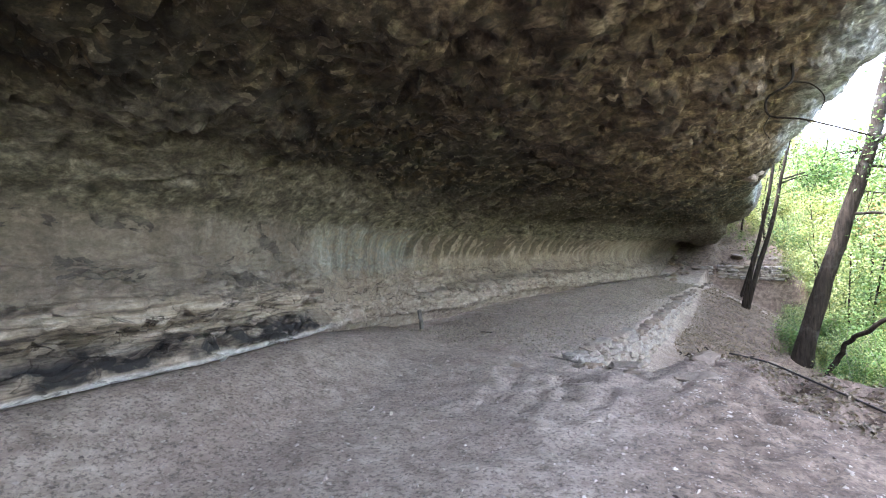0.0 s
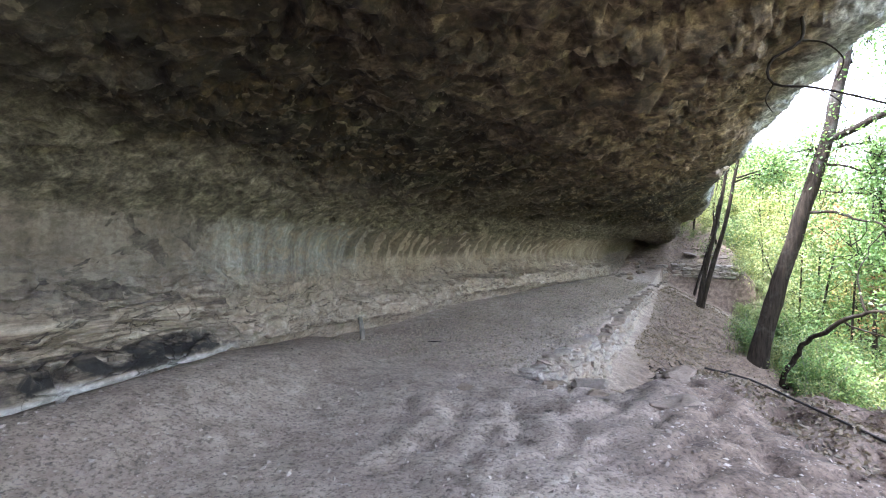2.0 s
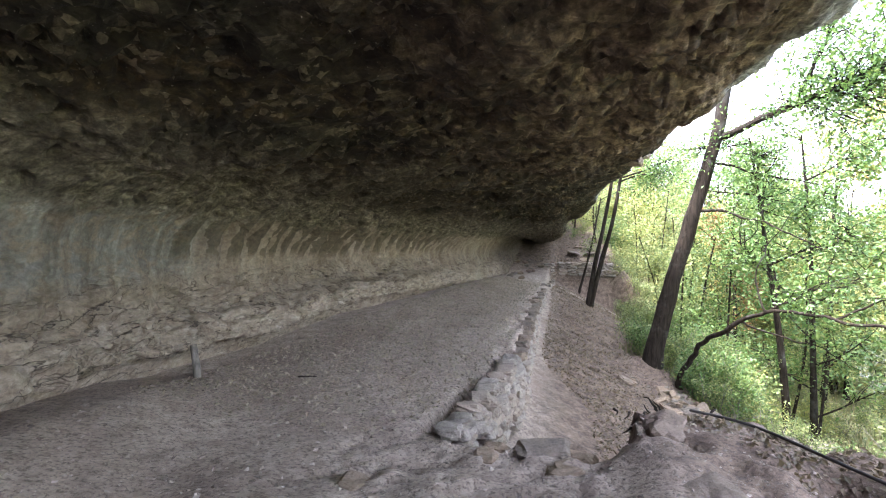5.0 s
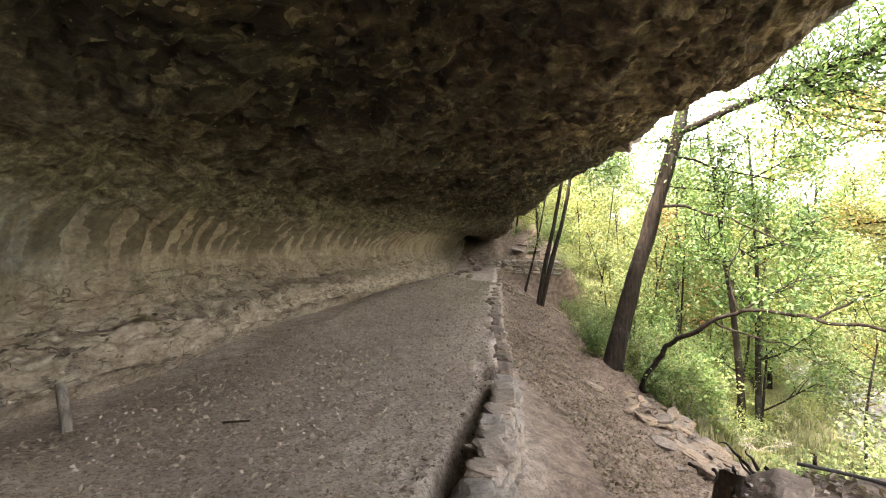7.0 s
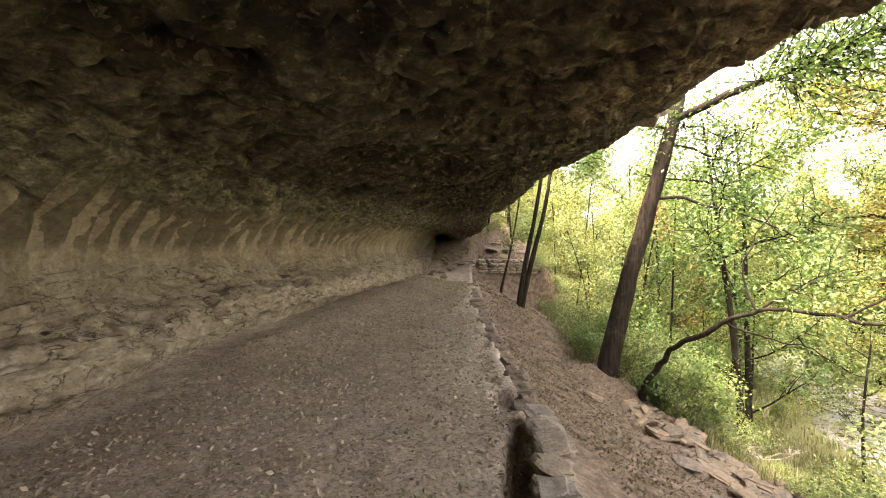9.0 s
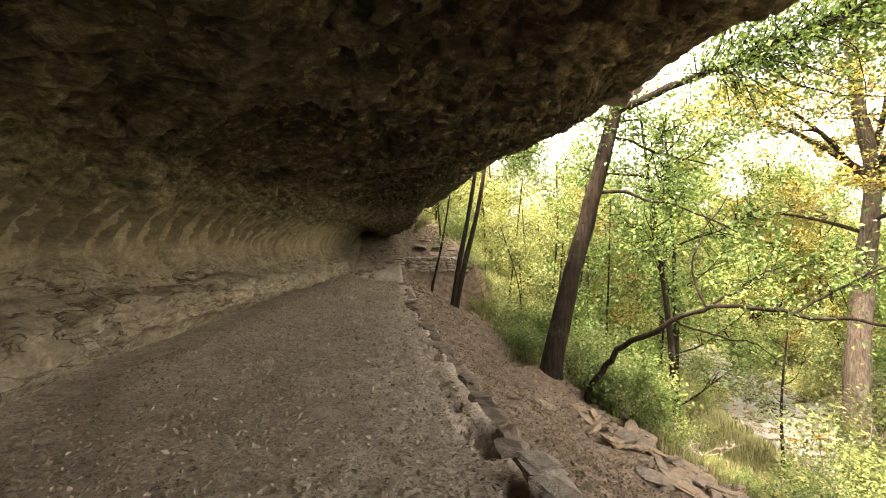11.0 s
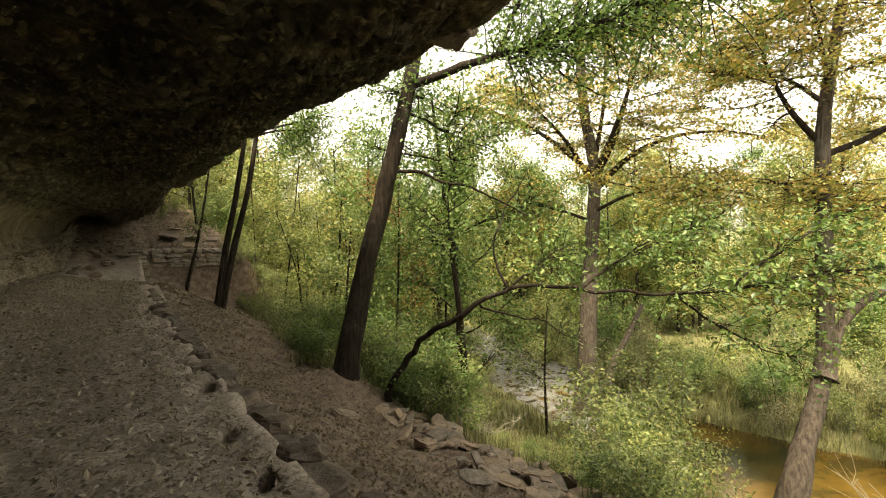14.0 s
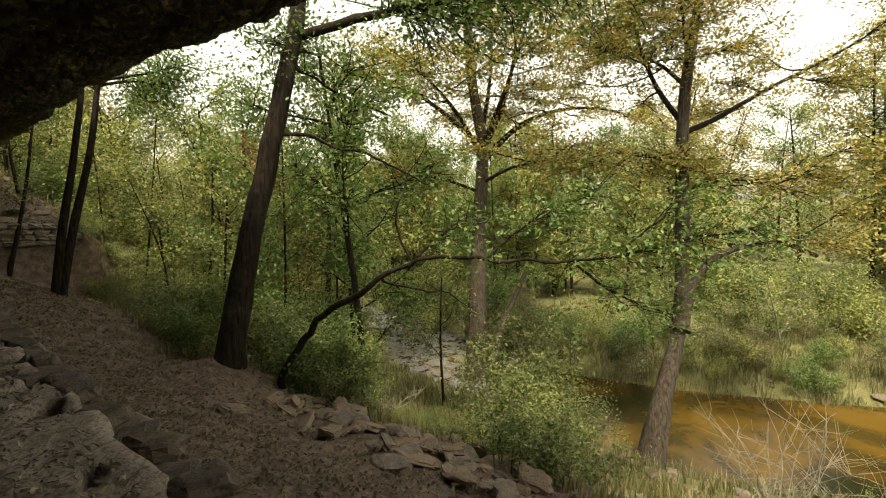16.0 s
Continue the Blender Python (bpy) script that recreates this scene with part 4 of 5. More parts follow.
def fan(rng, start, n, length, lift, swing=(0, 6.28)):
    out = []
    for i in range(n):
        a = swing[0] + (swing[1] - swing[0]) * (i + rng.uniform(0.1, 0.9)) / n
        out.append([tuple(p) for p in branch_out(rng, start, (math.cos(a), math.sin(a), lift), length * rng.uniform(0.75, 1.2), 5, 0.28, 0.03)])
    return out


def vase(rng, line, n, k0, k1, length, lift):
    """Limbs that leave a trunk line at many heights and sweep up and out."""
    p = spline(line, 60)
    out = []
    for i in range(n):
        k = k0 + (k1 - k0) * (i + rng.uniform(0, 1)) / n
        a = i * 2.4 + rng.normal(0, 0.5)
        out.append([tuple(v) for v in branch_out(rng, p[min(int(k * 59), 59)], (math.cos(a), math.sin(a), lift * rng.uniform(0.5, 1.5)), length * rng.uniform(0.6, 1.25) * (1.1 - 0.45 * k), 6, 0.34, 0.02)])
    return out


c1 = (23.4, 10.6, WATER_Z - 0.1)
main = [(23.4, 10.6, -6.9), (23.5, 10.6, -3.0), (24.4, 10.5, 0.5), (25.0, 10.4, 4.0), (25.1, 10.9, 7.5), (25.2, 11.2, 13.0)]
lines = [main, [(23.7, 10.1, -6.7), (24.6, 9.6, -4.8), (25.6, 8.9, -3.4), (26.6, 8.3, -2.2)]]
lines += [[(25.0, 10.4, 3.8), (25.0, 9.5, 5.6), (25.2, 8.9, 8.0), (25.4, 8.6, 11.5)], [(24.9, 10.4, 3.9), (25.0, 12.0, 5.4), (25.2, 13.6, 6.6), (25.0, 15.4, 7.4), (25.0, 17.0, 7.8)],
          [(25.0, 10.4, 3.2), (25.0, 9.0, 4.6), (25.2, 7.4, 5.4), (25.4, 5.4, 5.6), (25.6, 3.4, 5.2)], [(25.0, 10.4, 4.6), (25.4, 10.0, 7.2), (25.8, 9.9, 11.0)],
          [(25.0, 10.4, 3.4), (24.0, 11.4, 5.2), (23.0, 12.6, 6.6), (22.0, 14.0, 7.6)], [(25.0, 10.4, 4.0), (23.8, 9.4, 6.0), (22.8, 8.6, 8.2), (22.2, 8.0, 10.5)],
          [(24.7, 10.45, 2.2), (24.2, 9.0, 2.9), (23.8, 7.4, 3.1), (23.6, 5.8, 2.8)], [(24.6, 10.45, 1.8), (24.6, 12.0, 2.4), (24.6, 13.6, 2.7), (24.4, 15.2, 2.4)]]
for k in range(2, 10):
    lines += vase(rng, lines[k], 6, 0.3, 1.0, 4.2, 0.1)
cypress("big bald cypress with yellowing flat sprays by the creek", c1, lines, [0.40, 0.2] + [0.17, 0.14, 0.16, 0.14, 0.13, 0.13, 0.09, 0.09] + [0.04] * 48, 1300, 38000, 0.15, rng)
c2 = (16.2, 5.3, WATER_Z - 0.1)
main = [(16.15, 5.35, -6.9), (16.6, 4.9, -4.6), (17.35, 4.2, -2.4), (17.4, 4.2, 0.5), (17.5, 4.25, 3.6), (17.6, 4.1, 5.2), (17.7, 3.7, 8.0)]
lines = [main, [(17.3, 4.2, -2.6), (17.75, 3.75, -1.4), (18.2, 3.0, -0.6), (18.6, 1.9, -0.2), (19.0, 0.6, -0.1), (19.4, -0.8, -0.6)]]
lines += [[(17.5, 4.2, 3.3), (17.9, 3.2, 3.7), (18.2, 1.6, 4.6), (18.4, -0.4, 5.6), (18.4, -2.4, 6.8)], [(17.5, 4.2, 3.5), (17.5, 5.0, 4.6), (17.4, 5.6, 6.0), (17.2, 6.0, 7.6)],
          [(17.5, 4.2, 2.2), (17.2, 5.2, 2.6), (17.0, 6.4, 2.7), (16.8, 7.6, 2.4)], [(17.45, 4.2, 1.6), (17.8, 3.0, 1.9), (18.0, 1.8, 1.8), (18.2, 0.6, 1.4)], [(17.6, 4.1, 5.0), (16.8, 4.6, 6.4), (16.0, 5.2, 7.4)], [(17.6, 4.1, 4.6), (18.4, 4.8, 5.6), (19.2, 5.6, 6.2), (20.0, 6.4, 6.4)]]
for k in range(1, 8):
    lines += vase(rng, lines[k], 6, 0.25, 1.0, 3.2, 0.08)
cypress("bald cypress with a bare flared foot leaning over the creek", c2, lines, [0.26, 0.13, 0.10, 0.09, 0.06, 0.06, 0.07, 0.07] + [0.03] * 42, 1300, 44000, 0.115, rng, flare=1.7)


def sight(x, y):
    """Bearing and distance of a place from the walk's end."""
    return math.degrees(math.atan2(y - 9.6, x - 2.7)), math.hypot(x - 2.7, y - 9.6)


# woodland trees behind
kinds = []
for i in range(6):
    leaf = (LEAF_PALE, LEAF_FAR, LEAF_OAK, LEAF_FAR, LEAF_PALE, LEAF_CYP)[i]
    kinds.append(broadleaf("woodland_tree", ("slender yellow-green woodland tree in leaf", "pale autumn woodland tree with thin crown", "green broadleaf tree in the woodland", "grey-green woodland tree in thin leaf", "light green understorey tree with low limbs", "yellowing woodland tree in autumn leaf")[i],
                           (0, 0, 0), np.random.default_rng(40 + i), 9.0 + i % 3, 0.12, 3.2, leaf, BARK, 12, 170, 7500, 0.16, (rng.normal(0, 0.8), rng.normal(0, 0.8)), 0.10, group="woodland trees"))
spots = []
r2 = np.random.default_rng(5)
for _ in range(46):
    spots.append((r2.uniform(7, 40), r2.uniform(3.0, 15), 0.6, 1.35))
for _ in range(125):
    a = r2.uniform(-0.75, 1.2)
    d = r2.uniform(32, 80)
    spots.append((*plan(3 + d * math.cos(a), 9 + d * math.sin(a)), 0.9, 1.5))
for _ in range(40):
    a, d = r2.uniform(-0.15, 0.55), r2.uniform(30, 48)
    spots.append((*plan(3 + d * math.cos(a), 9 + d * math.sin(a)), 0.6, 1.0))
for _ in range(18):
    spots.append((r2.uniform(26, 46), r2.uniform(-4, 5.5), 0.55, 0.9))
used = 0
for s, q, lo, hi in spots:
    x, y, _ = W(s, q)
    b, d = sight(x, y)
    if creek_distance(np.array([x]), np.array([y]))[0] < 1.0 or (b < 17 and d < 28) or math.hypot(x - 13.3, y - 21) < 2 or (q < 4.5 and 12 < s < 25.5):
        continue
    k = used % 6
    m = Matrix.Translation((x, y, height(s, q))) @ Matrix.Rotation(r2.uniform(0, 6.28), 4, "Z") @ Matrix.Scale(r2.uniform(lo, hi), 4)
    if used < 6:
        kinds[k].matrix_basis = Matrix.Translation((x, y, height(s, q)))
    else:
        copy_thing(kinds[k], m)
    used += 1

# shrubs of the slope and the banks
skinds = []
for i in range(6):
    leaf = (LEAF_PALE, LEAF_OAK, LEAF_PALE, LEAF_FAR, LEAF_PALE, GRASS)[i]
    skinds.append(shrub(("shrub", "shrub", "tall_shrub", "bank_shrub", "undergrowth", "dry_brush")[i], ("light green leafy shrub on the slope", "dark green shrub on the slope", "tall thin yellow-green shrub in leaf", "grey-green shrub on the creek bank", "low leafy undergrowth shrub on the slope", "dry straw-coloured brush on the bank")[i],
                        (0, 0, 0), np.random.default_rng(80 + i), 1.5 + 0.3 * (i % 3), 0.9, leaf, 6, 2600, 0.07, "slope shrubs"))
tries = made_n = 0
r3 = np.random.default_rng(11)
placed = set()
while tries < 430:
    tries += 1
    if tries < 160:
        s, q = r3.uniform(-7, 28), 2.7 + abs(r3.normal(0, 4.0))
        if s < -3:
            q += 0.8
    elif 160 < tries < 190 or tries > 400:
        s = r3.uniform(-11, -4.2)
        q = float(mound_edge(s)) + r3.uniform(0.35, 3.2)
    elif tries < 220:
        s = r3.uniform(6.5, 13)
        q = r3.uniform(1.7 if s < 9 else 2.2, 4.2)
    elif tries < 300:
        y = r3.uniform(-14, 14)
        s, q = plan(float(np.interp(y, CREEK[:, 1], CREEK[:, 0])) + 3.4 + abs(r3.normal(0, 3.0)), y)
    else:
        a, d = r3.uniform(-0.7, 1.0), r3.uniform(19.5, 44)
        s, q = plan(3 + d * math.cos(a), 9 + d * math.sin(a))
    x, y, _ = W(s, q)
    b, d = sight(x, y)
    size = r3.uniform(0.6, 1.1)
    z = height(s, q)
    if 220 <= tries < 300:
        size = r3.uniform(0.7, 1.4)
    elif d > 26:
        size *= 2.3
    elif b < 15:
        room = 1.2 - (0.60 if b < -9 else 0.35 if b < -0.5 else 0.425) * d - z
        size = min(size, room / 1.9)
        if s < -4:
            size = r3.uniform(0.35, 0.6)
        elif b < -9:
            size = min(size, 0.55)
    else:
        size *= 1.25
    if size < 0.25 or creek_distance(np.array([x]), np.array([y]))[0] < 0.4 or (q < 2.4 and -4.2 < s < 6) or (q < 2.9 and s > 13.5) or math.hypot(x - 16.2, y - 5.1) < 1.3:
        continue
    m = Matrix.Translation((x, y, z - 0.03)) @ Matrix.Rotation(r3.uniform(0, 6.28), 4, "Z") @ Matrix.Scale(size, 4)
    k = (0, 2, 4, 0, 1, 3)[tries % 6] if d < 20 else tries % 6
    if k not in placed:
        skinds[k].matrix_basis = Matrix.Translation((x, y, z - 0.03))
        placed.add(k)
    else:
        copy_thing(skinds[k], m)


for x, y, size in ((14.2, 9.0, 1.7), (14.9, 8.4, 1.5), (15.6, 8.9, 1.9), (13.6, 8.7, 1.3), (16.6, 9.3, 1.6), (19.6, 8.6, 1.0), (20.6, 7.6, 0.8), (13.2, 8.2, 1.0), (14.4, 7.7, 1.0)):
    copy_thing(skinds[(0, 4, 2, 5, 3)[int(x * 10) % 5]], Matrix.Translation((x, y, at(x, y) - 0.03)) @ Matrix.Rotation(x * 7, 4, "Z") @ Matrix.Scale(size, 4))

for s, q, size in ((15.4, 2.7, 0.55), (16.3, 2.5, 0.6), (17.0, 2.9, 0.7), (17.8, 2.7, 0.55), (18.6, 3.1, 0.7), (19.6, 3.0, 0.6), (16.6, 3.4, 0.8), (18.0, 3.7, 0.8), (14.6, 2.6, 0.45), (20.8, 3.2, 0.7), (23.6, 0.4, 0.5), (24.4, -0.6, 0.6), (23.2, 2.6, 0.7), (25.2, 1.6, 0.7), (26.0, 0.2, 0.8), (24.8, 3.2, 0.9), (26.5, -1.6, 0.8), (27.5, 1.5, 0.9)):
    copy_thing(skinds[(0, 4, 2)[int(s * 10) % 3]], Matrix.Translation(W(s, q, height(s, q) - 0.03)) @ Matrix.Rotation(s * 7, 4, "Z") @ Matrix.Scale(size, 4))


# the dry-stone retaining wall along the terrace's edge
def block(name, rng, lx, ly, lz, mat, rough=0.16):
    """An irregular worn stone, about lx by ly by lz, standing on its base."""
    bm = bmesh.new()
    bmesh.ops.create_cube(bm, size=1.0)
    for v in bm.verts:
        v.co = Vector((v.co.x * lx, v.co.y * ly, (v.co.z + 0.5) * lz)) + Vector((rng.normal(0, rough) * lx * 0.4, rng.normal(0, rough) * ly * 0.4, rng.normal(0, rough) * lz * 0.5))
    bmesh.ops.bevel(bm, geom=bm.edges[:], offset=min(lx, ly, lz) * 0.2, segments=1, affect="EDGES")
    bmesh.ops.subdivide_edges(bm, edges=bm.edges[:], cuts=1, use_grid_fill=True)
    off = Vector(rng.uniform(0, 90, 3))
    for v in bm.verts:
        p = Vector((v.co.x / lx, v.co.y / ly, v.co.z / lz))
        k = noise.noise(p * 2.6 + off) * 0.16 + noise.noise(p * 7 + off) * 0.07
        v.co += Vector((p.x * lx, p.y * ly, (p.z - 0.5) * lz)) * k * 2
    me = bpy.data.meshes.new(name)
    bm.to_mesh(me)
    bm.free()
    me.materials.append(mat)
    return me


wall_thing = empty("retaining_wall", W(-5.4, -2.77, 0), "low dry-laid limestone retaining wall edging the terrace", "wall", kind="structure")
wbase = Vector(wall_thing.location)
rw = np.random.default_rng(3)
stones = [block("stone", rw, 1, 1, 1, WALLSTONE, 0.14) for _ in range(14)]


def wall_at(s):
    return float(np.interp(s, WALL_S, WALL_Q))


def lay_stone(s, q, z, lx, ly, lz, turn, parent, origin, name="stone", pool=None):
    pool = pool or stones
    ob = part(name, pool[rw.integers(len(pool))], parent)
    ob.location = Vector(W(s, q, z)) - origin
    ob.scale = (lx, ly, lz)
    ob.rotation_euler = (rw.normal(0, 0.05), rw.normal(0, 0.05), turn)
    return ob


crest = [block("stone", rw, 1, 1, 1, SOILROCK, 0.2) for _ in range(10)]
for course in range(6):
    s = -5.5 + 0.07 * course
    while s < 17.0:
        L = rw.uniform(0.2, 0.52) * (1.2 if course == 0 else 1.0)
        if s > 6:
            L *= 1.25
        ang = math.atan2(wall_at(s + 0.2) - wall_at(s - 0.2), 0.4)
        turn = math.atan2(DY, DX) - ang
        top = 0.09 * float(smooth(-2.9, -3.6, s)) - 0.02
        hgt = 0.125
        wide = rw.uniform(0.2, 0.34) if course == 0 else 0.26
        worn = course == 0 and s > -2.9
        if worn:
            L *= 0.75
            if rw.uniform() < 0.3:
                s += L
                continue
        if s + L / 2 > 3.5 and course > 2 or s > 9 and course > 1:
            s += L
            continue
        lay_stone(s + L / 2, wall_at(s + L / 2) + (0.05 if course == 0 else 0.08) + rw.normal(0, 0.022), top - hgt * (course + 1) + rw.normal(0, 0.03 if worn else 0.02 if course == 0 else 0.015), L * 0.98, wide * rw.uniform(0.85, 1.15), hgt * rw.uniform(0.8, 1.25), turn + rw.normal(0, 0.25 if worn else 0.09 if course == 0 else 0.05), wall_thing, wbase, pool=crest if worn else stones)
        s += L


def rock_mesh(rng, mat, rough=0.22, level=2):
    """A broken stone about one unit across, with flat faces."""
    bm = bmesh.new()
    bmesh.ops.create_icosphere(bm, subdivisions=level, radius=0.5)
    off = Vector(rng.uniform(0, 50, 3))
    planes = [Vector(rng.normal(0, 1, 3)).normalized() for _ in range(9)]
    for v in bm.verts:
        p = v.co.copy()
        for n in planes:
            k = p.dot(n) - 0.36
            if k > 0:
                p -= n * k
        v.co = p * (1 + rough * noise.noise(p * 3 + off))
    me = bpy.data.meshes.new("rock")
    bm.to_mesh(me)
    bm.free()
    me.materials.append(mat)
    return me


cap_s = -5.52
while cap_s < -2.7:
    L = rw.uniform(0.24, 0.36)
    q_c = wall_at(cap_s + L / 2) + 0.03
    lay_stone(cap_s + L / 2, q_c + rw.normal(0, 0.02), 0.05 - 0.04 * (cap_s < -5.2), L * 0.96, rw.uniform(0.22, 0.3), 0.085, math.atan2(DY, DX) + rw.normal(0, 0.12), wall_thing, wbase)
    cap_s += L
rr = np.random.default_rng(21)
rocks = [rock_mesh(rr, RUBBLE) for _ in range(10)]
blocks = [block("rock", rr, 1, 1, 1, RUBBLE, 0.24) for _ in range(10)]
for me in blocks:
    me.transform(Matrix.Translation((0, 0, -0.5)))


def put_rock(name, s, q, size, label, category="rock", group="", sink=0.25, turn=None, z=None, me=None, tilt=0.12):
    ob = new(name, me or rocks[rr.integers(len(rocks))])
    base = height(s, q) if z is None else z
    ob.matrix_world = Matrix.LocRotScale(W(s, q, base + size[2] * (0.5 - sink)), Euler((rr.normal(0, tilt), rr.normal(0, tilt), rr.uniform(0, 6.28) if turn is None else turn)), size)
    return tagged(ob, label, category, group)


# stones and bedrock where the mound meets the wall's end
put_rock("boulder", -4.4, -2.1, (0.28, 0.26, 0.4), "rounded grey boulder leaning on the wall's end", "boulder", sink=0.2)
put_rock("boulder", -4.2, -1.88, (0.22, 0.22, 0.28), "small grey boulder beside the wall's end", "boulder")
for s, q, size in ((-5.6, -2.25, (0.55, 0.34, 0.18)), (-5.65, -1.85, (0.75, 0.42, 0.16)), (-5.3, -2.25, (0.42, 0.3, 0.18)), (-5.25, -1.8, (0.5, 0.34, 0.2)), (-5.05, -2.3, (0.34, 0.26, 0.18)),
                   (-4.95, -1.95, (0.4, 0.3, 0.2)), (-5.4, -1.55, (0.5, 0.32, 0.16)), (-4.75, -1.65, (0.42, 0.3, 0.22)), (-5.85, -2.35, (0.4, 0.3, 0.12)), (-6.0, -1.7, (0.6, 0.36, 0.12)), (-4.7, -2.25, (0.3, 0.22, 0.18)), (-6.6, -3.2, (0.5, 0.35, 0.1))):
    put_rock("flat_stone", s, q, (size[0] * 0.56, size[1] * 0.62, size[2] * 0.8), "worn flat dusty stone bedded in the floor", "stone", "stones by the wall's end", 0.74 if s > -5.7 else 0.88, math.atan2(DY, DX) + 1.3 + rr.normal(0, 0.3), me=blocks[rr.integers(10)], tilt=0.08)
for s, q, size in ((-5.4, -0.85, (0.6, 0.4, 0.2)), (-5.3, -0.2, (0.5, 0.4, 0.2)), (-6.5, -0.9, (0.8, 0.45, 0.2))):
    put_rock("bedrock_lump", s, q, size, "rounded earthy bedrock lump breaking out of the mound", "rock", "bedrock lumps", 0.8, me=rock_mesh(rr, SOILROCK, 0.4, 3))

# tumbled wall stones and slabs on the slope below
for i in range(150):
    s = rr.uniform(-0.6, 4.4)
    q = 2.0 - 0.12 * (s - 2) + rr.normal(0, 0.5)
    if rr.uniform() < 0.2:
        q -= rr.uniform(0.2, 1.0)
    k = rr.uniform(0.18, 0.5) if i < 80 else rr.uniform(0.08, 0.2)
    put_rock("tumbled_stone", s, q, (k, k * rr.uniform(0.55, 0.9), k * rr.uniform(0.16, 0.4)), "broken buff limestone block lying on the slope", "stone", "tumbled stones", 0.2, z=height(s, q) + max(0, rr.normal(0.03, 0.07)), me=blocks[i % 10], tilt=0.3)
for s, q, size in ((2.0, 2.5, (1.1, 0.6, 0.22)), (1.2, 2.55, (0.9, 0.55, 0.26)), (0.1, 2.9, (1.3, 0.8, 0.3)), (-0.7, 3.1, (1.0, 0.7, 0.3)), (2.8, 2.2, (0.7, 0.45, 0.2)), (1.6, 2.1, (0.8, 0.6, 0.14)), (0.8, 2.2, (0.9, 0.6, 0.15))):
    put_rock("slab", s, q, size, "weathered layered limestone slab on the slope", "stone", "slope slabs", 0.25, math.atan2(DY, DX) + rr.normal(0, 0.2))
for i in range(26):
    x, y = (15.2 + rr.normal(0, 1.2), 6.0 + rr.normal(0, 1.0)) if i < 16 else (22.3 + rr.normal(0, 0.5), rr.uniform(-6, 7))
    s, q = plan(x, y)
    k = rr.uniform(0.25, 0.7)
    put_rock("creek_stone", s, q, (k, k * 0.7, k * 0.35), "pale flat stone at the creek's edge", "stone", "creek stones", 0.2)

# the far end: stacked stones, a cross wall and slab steps up the hill
end_wall = empty("end_wall", W(18.0, 0.5, height(18.0, 0.5)), "low coursed stone wall across the path's end", "wall", kind="structure")
eo = Vector(end_wall.location)
for c in range(4):
    q = -0.75
    while q < 2.0:
        L = rw.uniform(0.35, 0.6)
        lay_stone(17.75, q + L / 2, 0.68 - 0.19 * (c + 1) + 0.19 - 0.02 * q, 0.36, L, 0.19, math.atan2(DY, DX), end_wall, eo)
        q += L
pile = empty("stone_pile", W(17.1, -1.2, 0.2), "short stack of squared stones at the terrace's end", "stack")
po = Vector(pile.location)
for c in range(4):
    lay_stone(17.1 + rw.normal(0, 0.04), -1.25 + rw.normal(0, 0.04), 0.15 + 0.17 * c, 0.5, 0.55, 0.17, math.atan2(DY, DX) + rw.normal(0, 0.2), pile, po)
for i, (s, q, z) in enumerate(((20.4, 0.4, 1.35), (20.5, 1.3, 1.28), (20.6, 2.1, 1.22), (21.6, 0.8, 1.68), (21.8, 1.8, 1.6), (19.4, 0.9, 0.92))):
    put_rock("step_slab", s, q, (1.0, 0.8, 0.16), "flat pale stone slab stepping up the hill path", "step", "hill steps", 0.4, math.atan2(DY, DX) + rr.normal(0, 0.15), z=z)
for i in range(13):
    k = rr.uniform(0.2, 0.5)
    put_rock("fallen_block", rr.uniform(14.6, 20.0), rr.uniform(-3.3, -1.5), (k, k * 0.8, k * 0.5), "brown fallen rock block under the low roof", "rock", "fallen blocks", 0.3, me=rock_mesh(rr, SOILROCK, 0.35, 2))
for i in range(14):
    put_rock("scattered_stone", rr.uniform(13.5, 18.5), rr.uniform(-3.3, -2.2), (0.4, 0.3, 0.22), "dusty fallen stone by the foot of the wall", "stone", "fallen stones", 0.3)


# slender trees at the end and among the shrubs
def slender(label, base, top, r, leaf, leaves, rng, bend=0.15, group="slender trees", size=0.1):
    t = empty("slender_tree", base, label, "tree", group)
    b, e = Vector(base), Vector(top)
    m = (b + e) / 2 + Vector((rng.normal(0, bend), rng.normal(0, bend), 0))
    ln_ = rel(b, [b - Vector((0, 0, 0.2)), m, e])
    part("trunk", tube_mesh("trunk", ln_, r, r * 0.4, BARK, 12, 7, 0.15, 0.2), t)
    limbs = []
    p = spline(ln_, 20)
    for i in range(6):
        a = rng.uniform(0, 6.28)
        l2 = branch_out(rng, p[8 + 2 * i], (math.cos(a), math.sin(a), 0.5), rng.uniform(0.7, 1.5), 4, 0.4, 0)
        limbs.append(l2)
        part("limb", tube_mesh("limb", l2, r * 0.3, r * 0.07, BARK, 7, 5, 0), t)
    dress(t, rng, limbs, BARK, leaf, 50, 0.7, leaves, size, 0.2, 0.006)
    return t


def on_ground(s, q):
    return W(s, q, height(s, q))


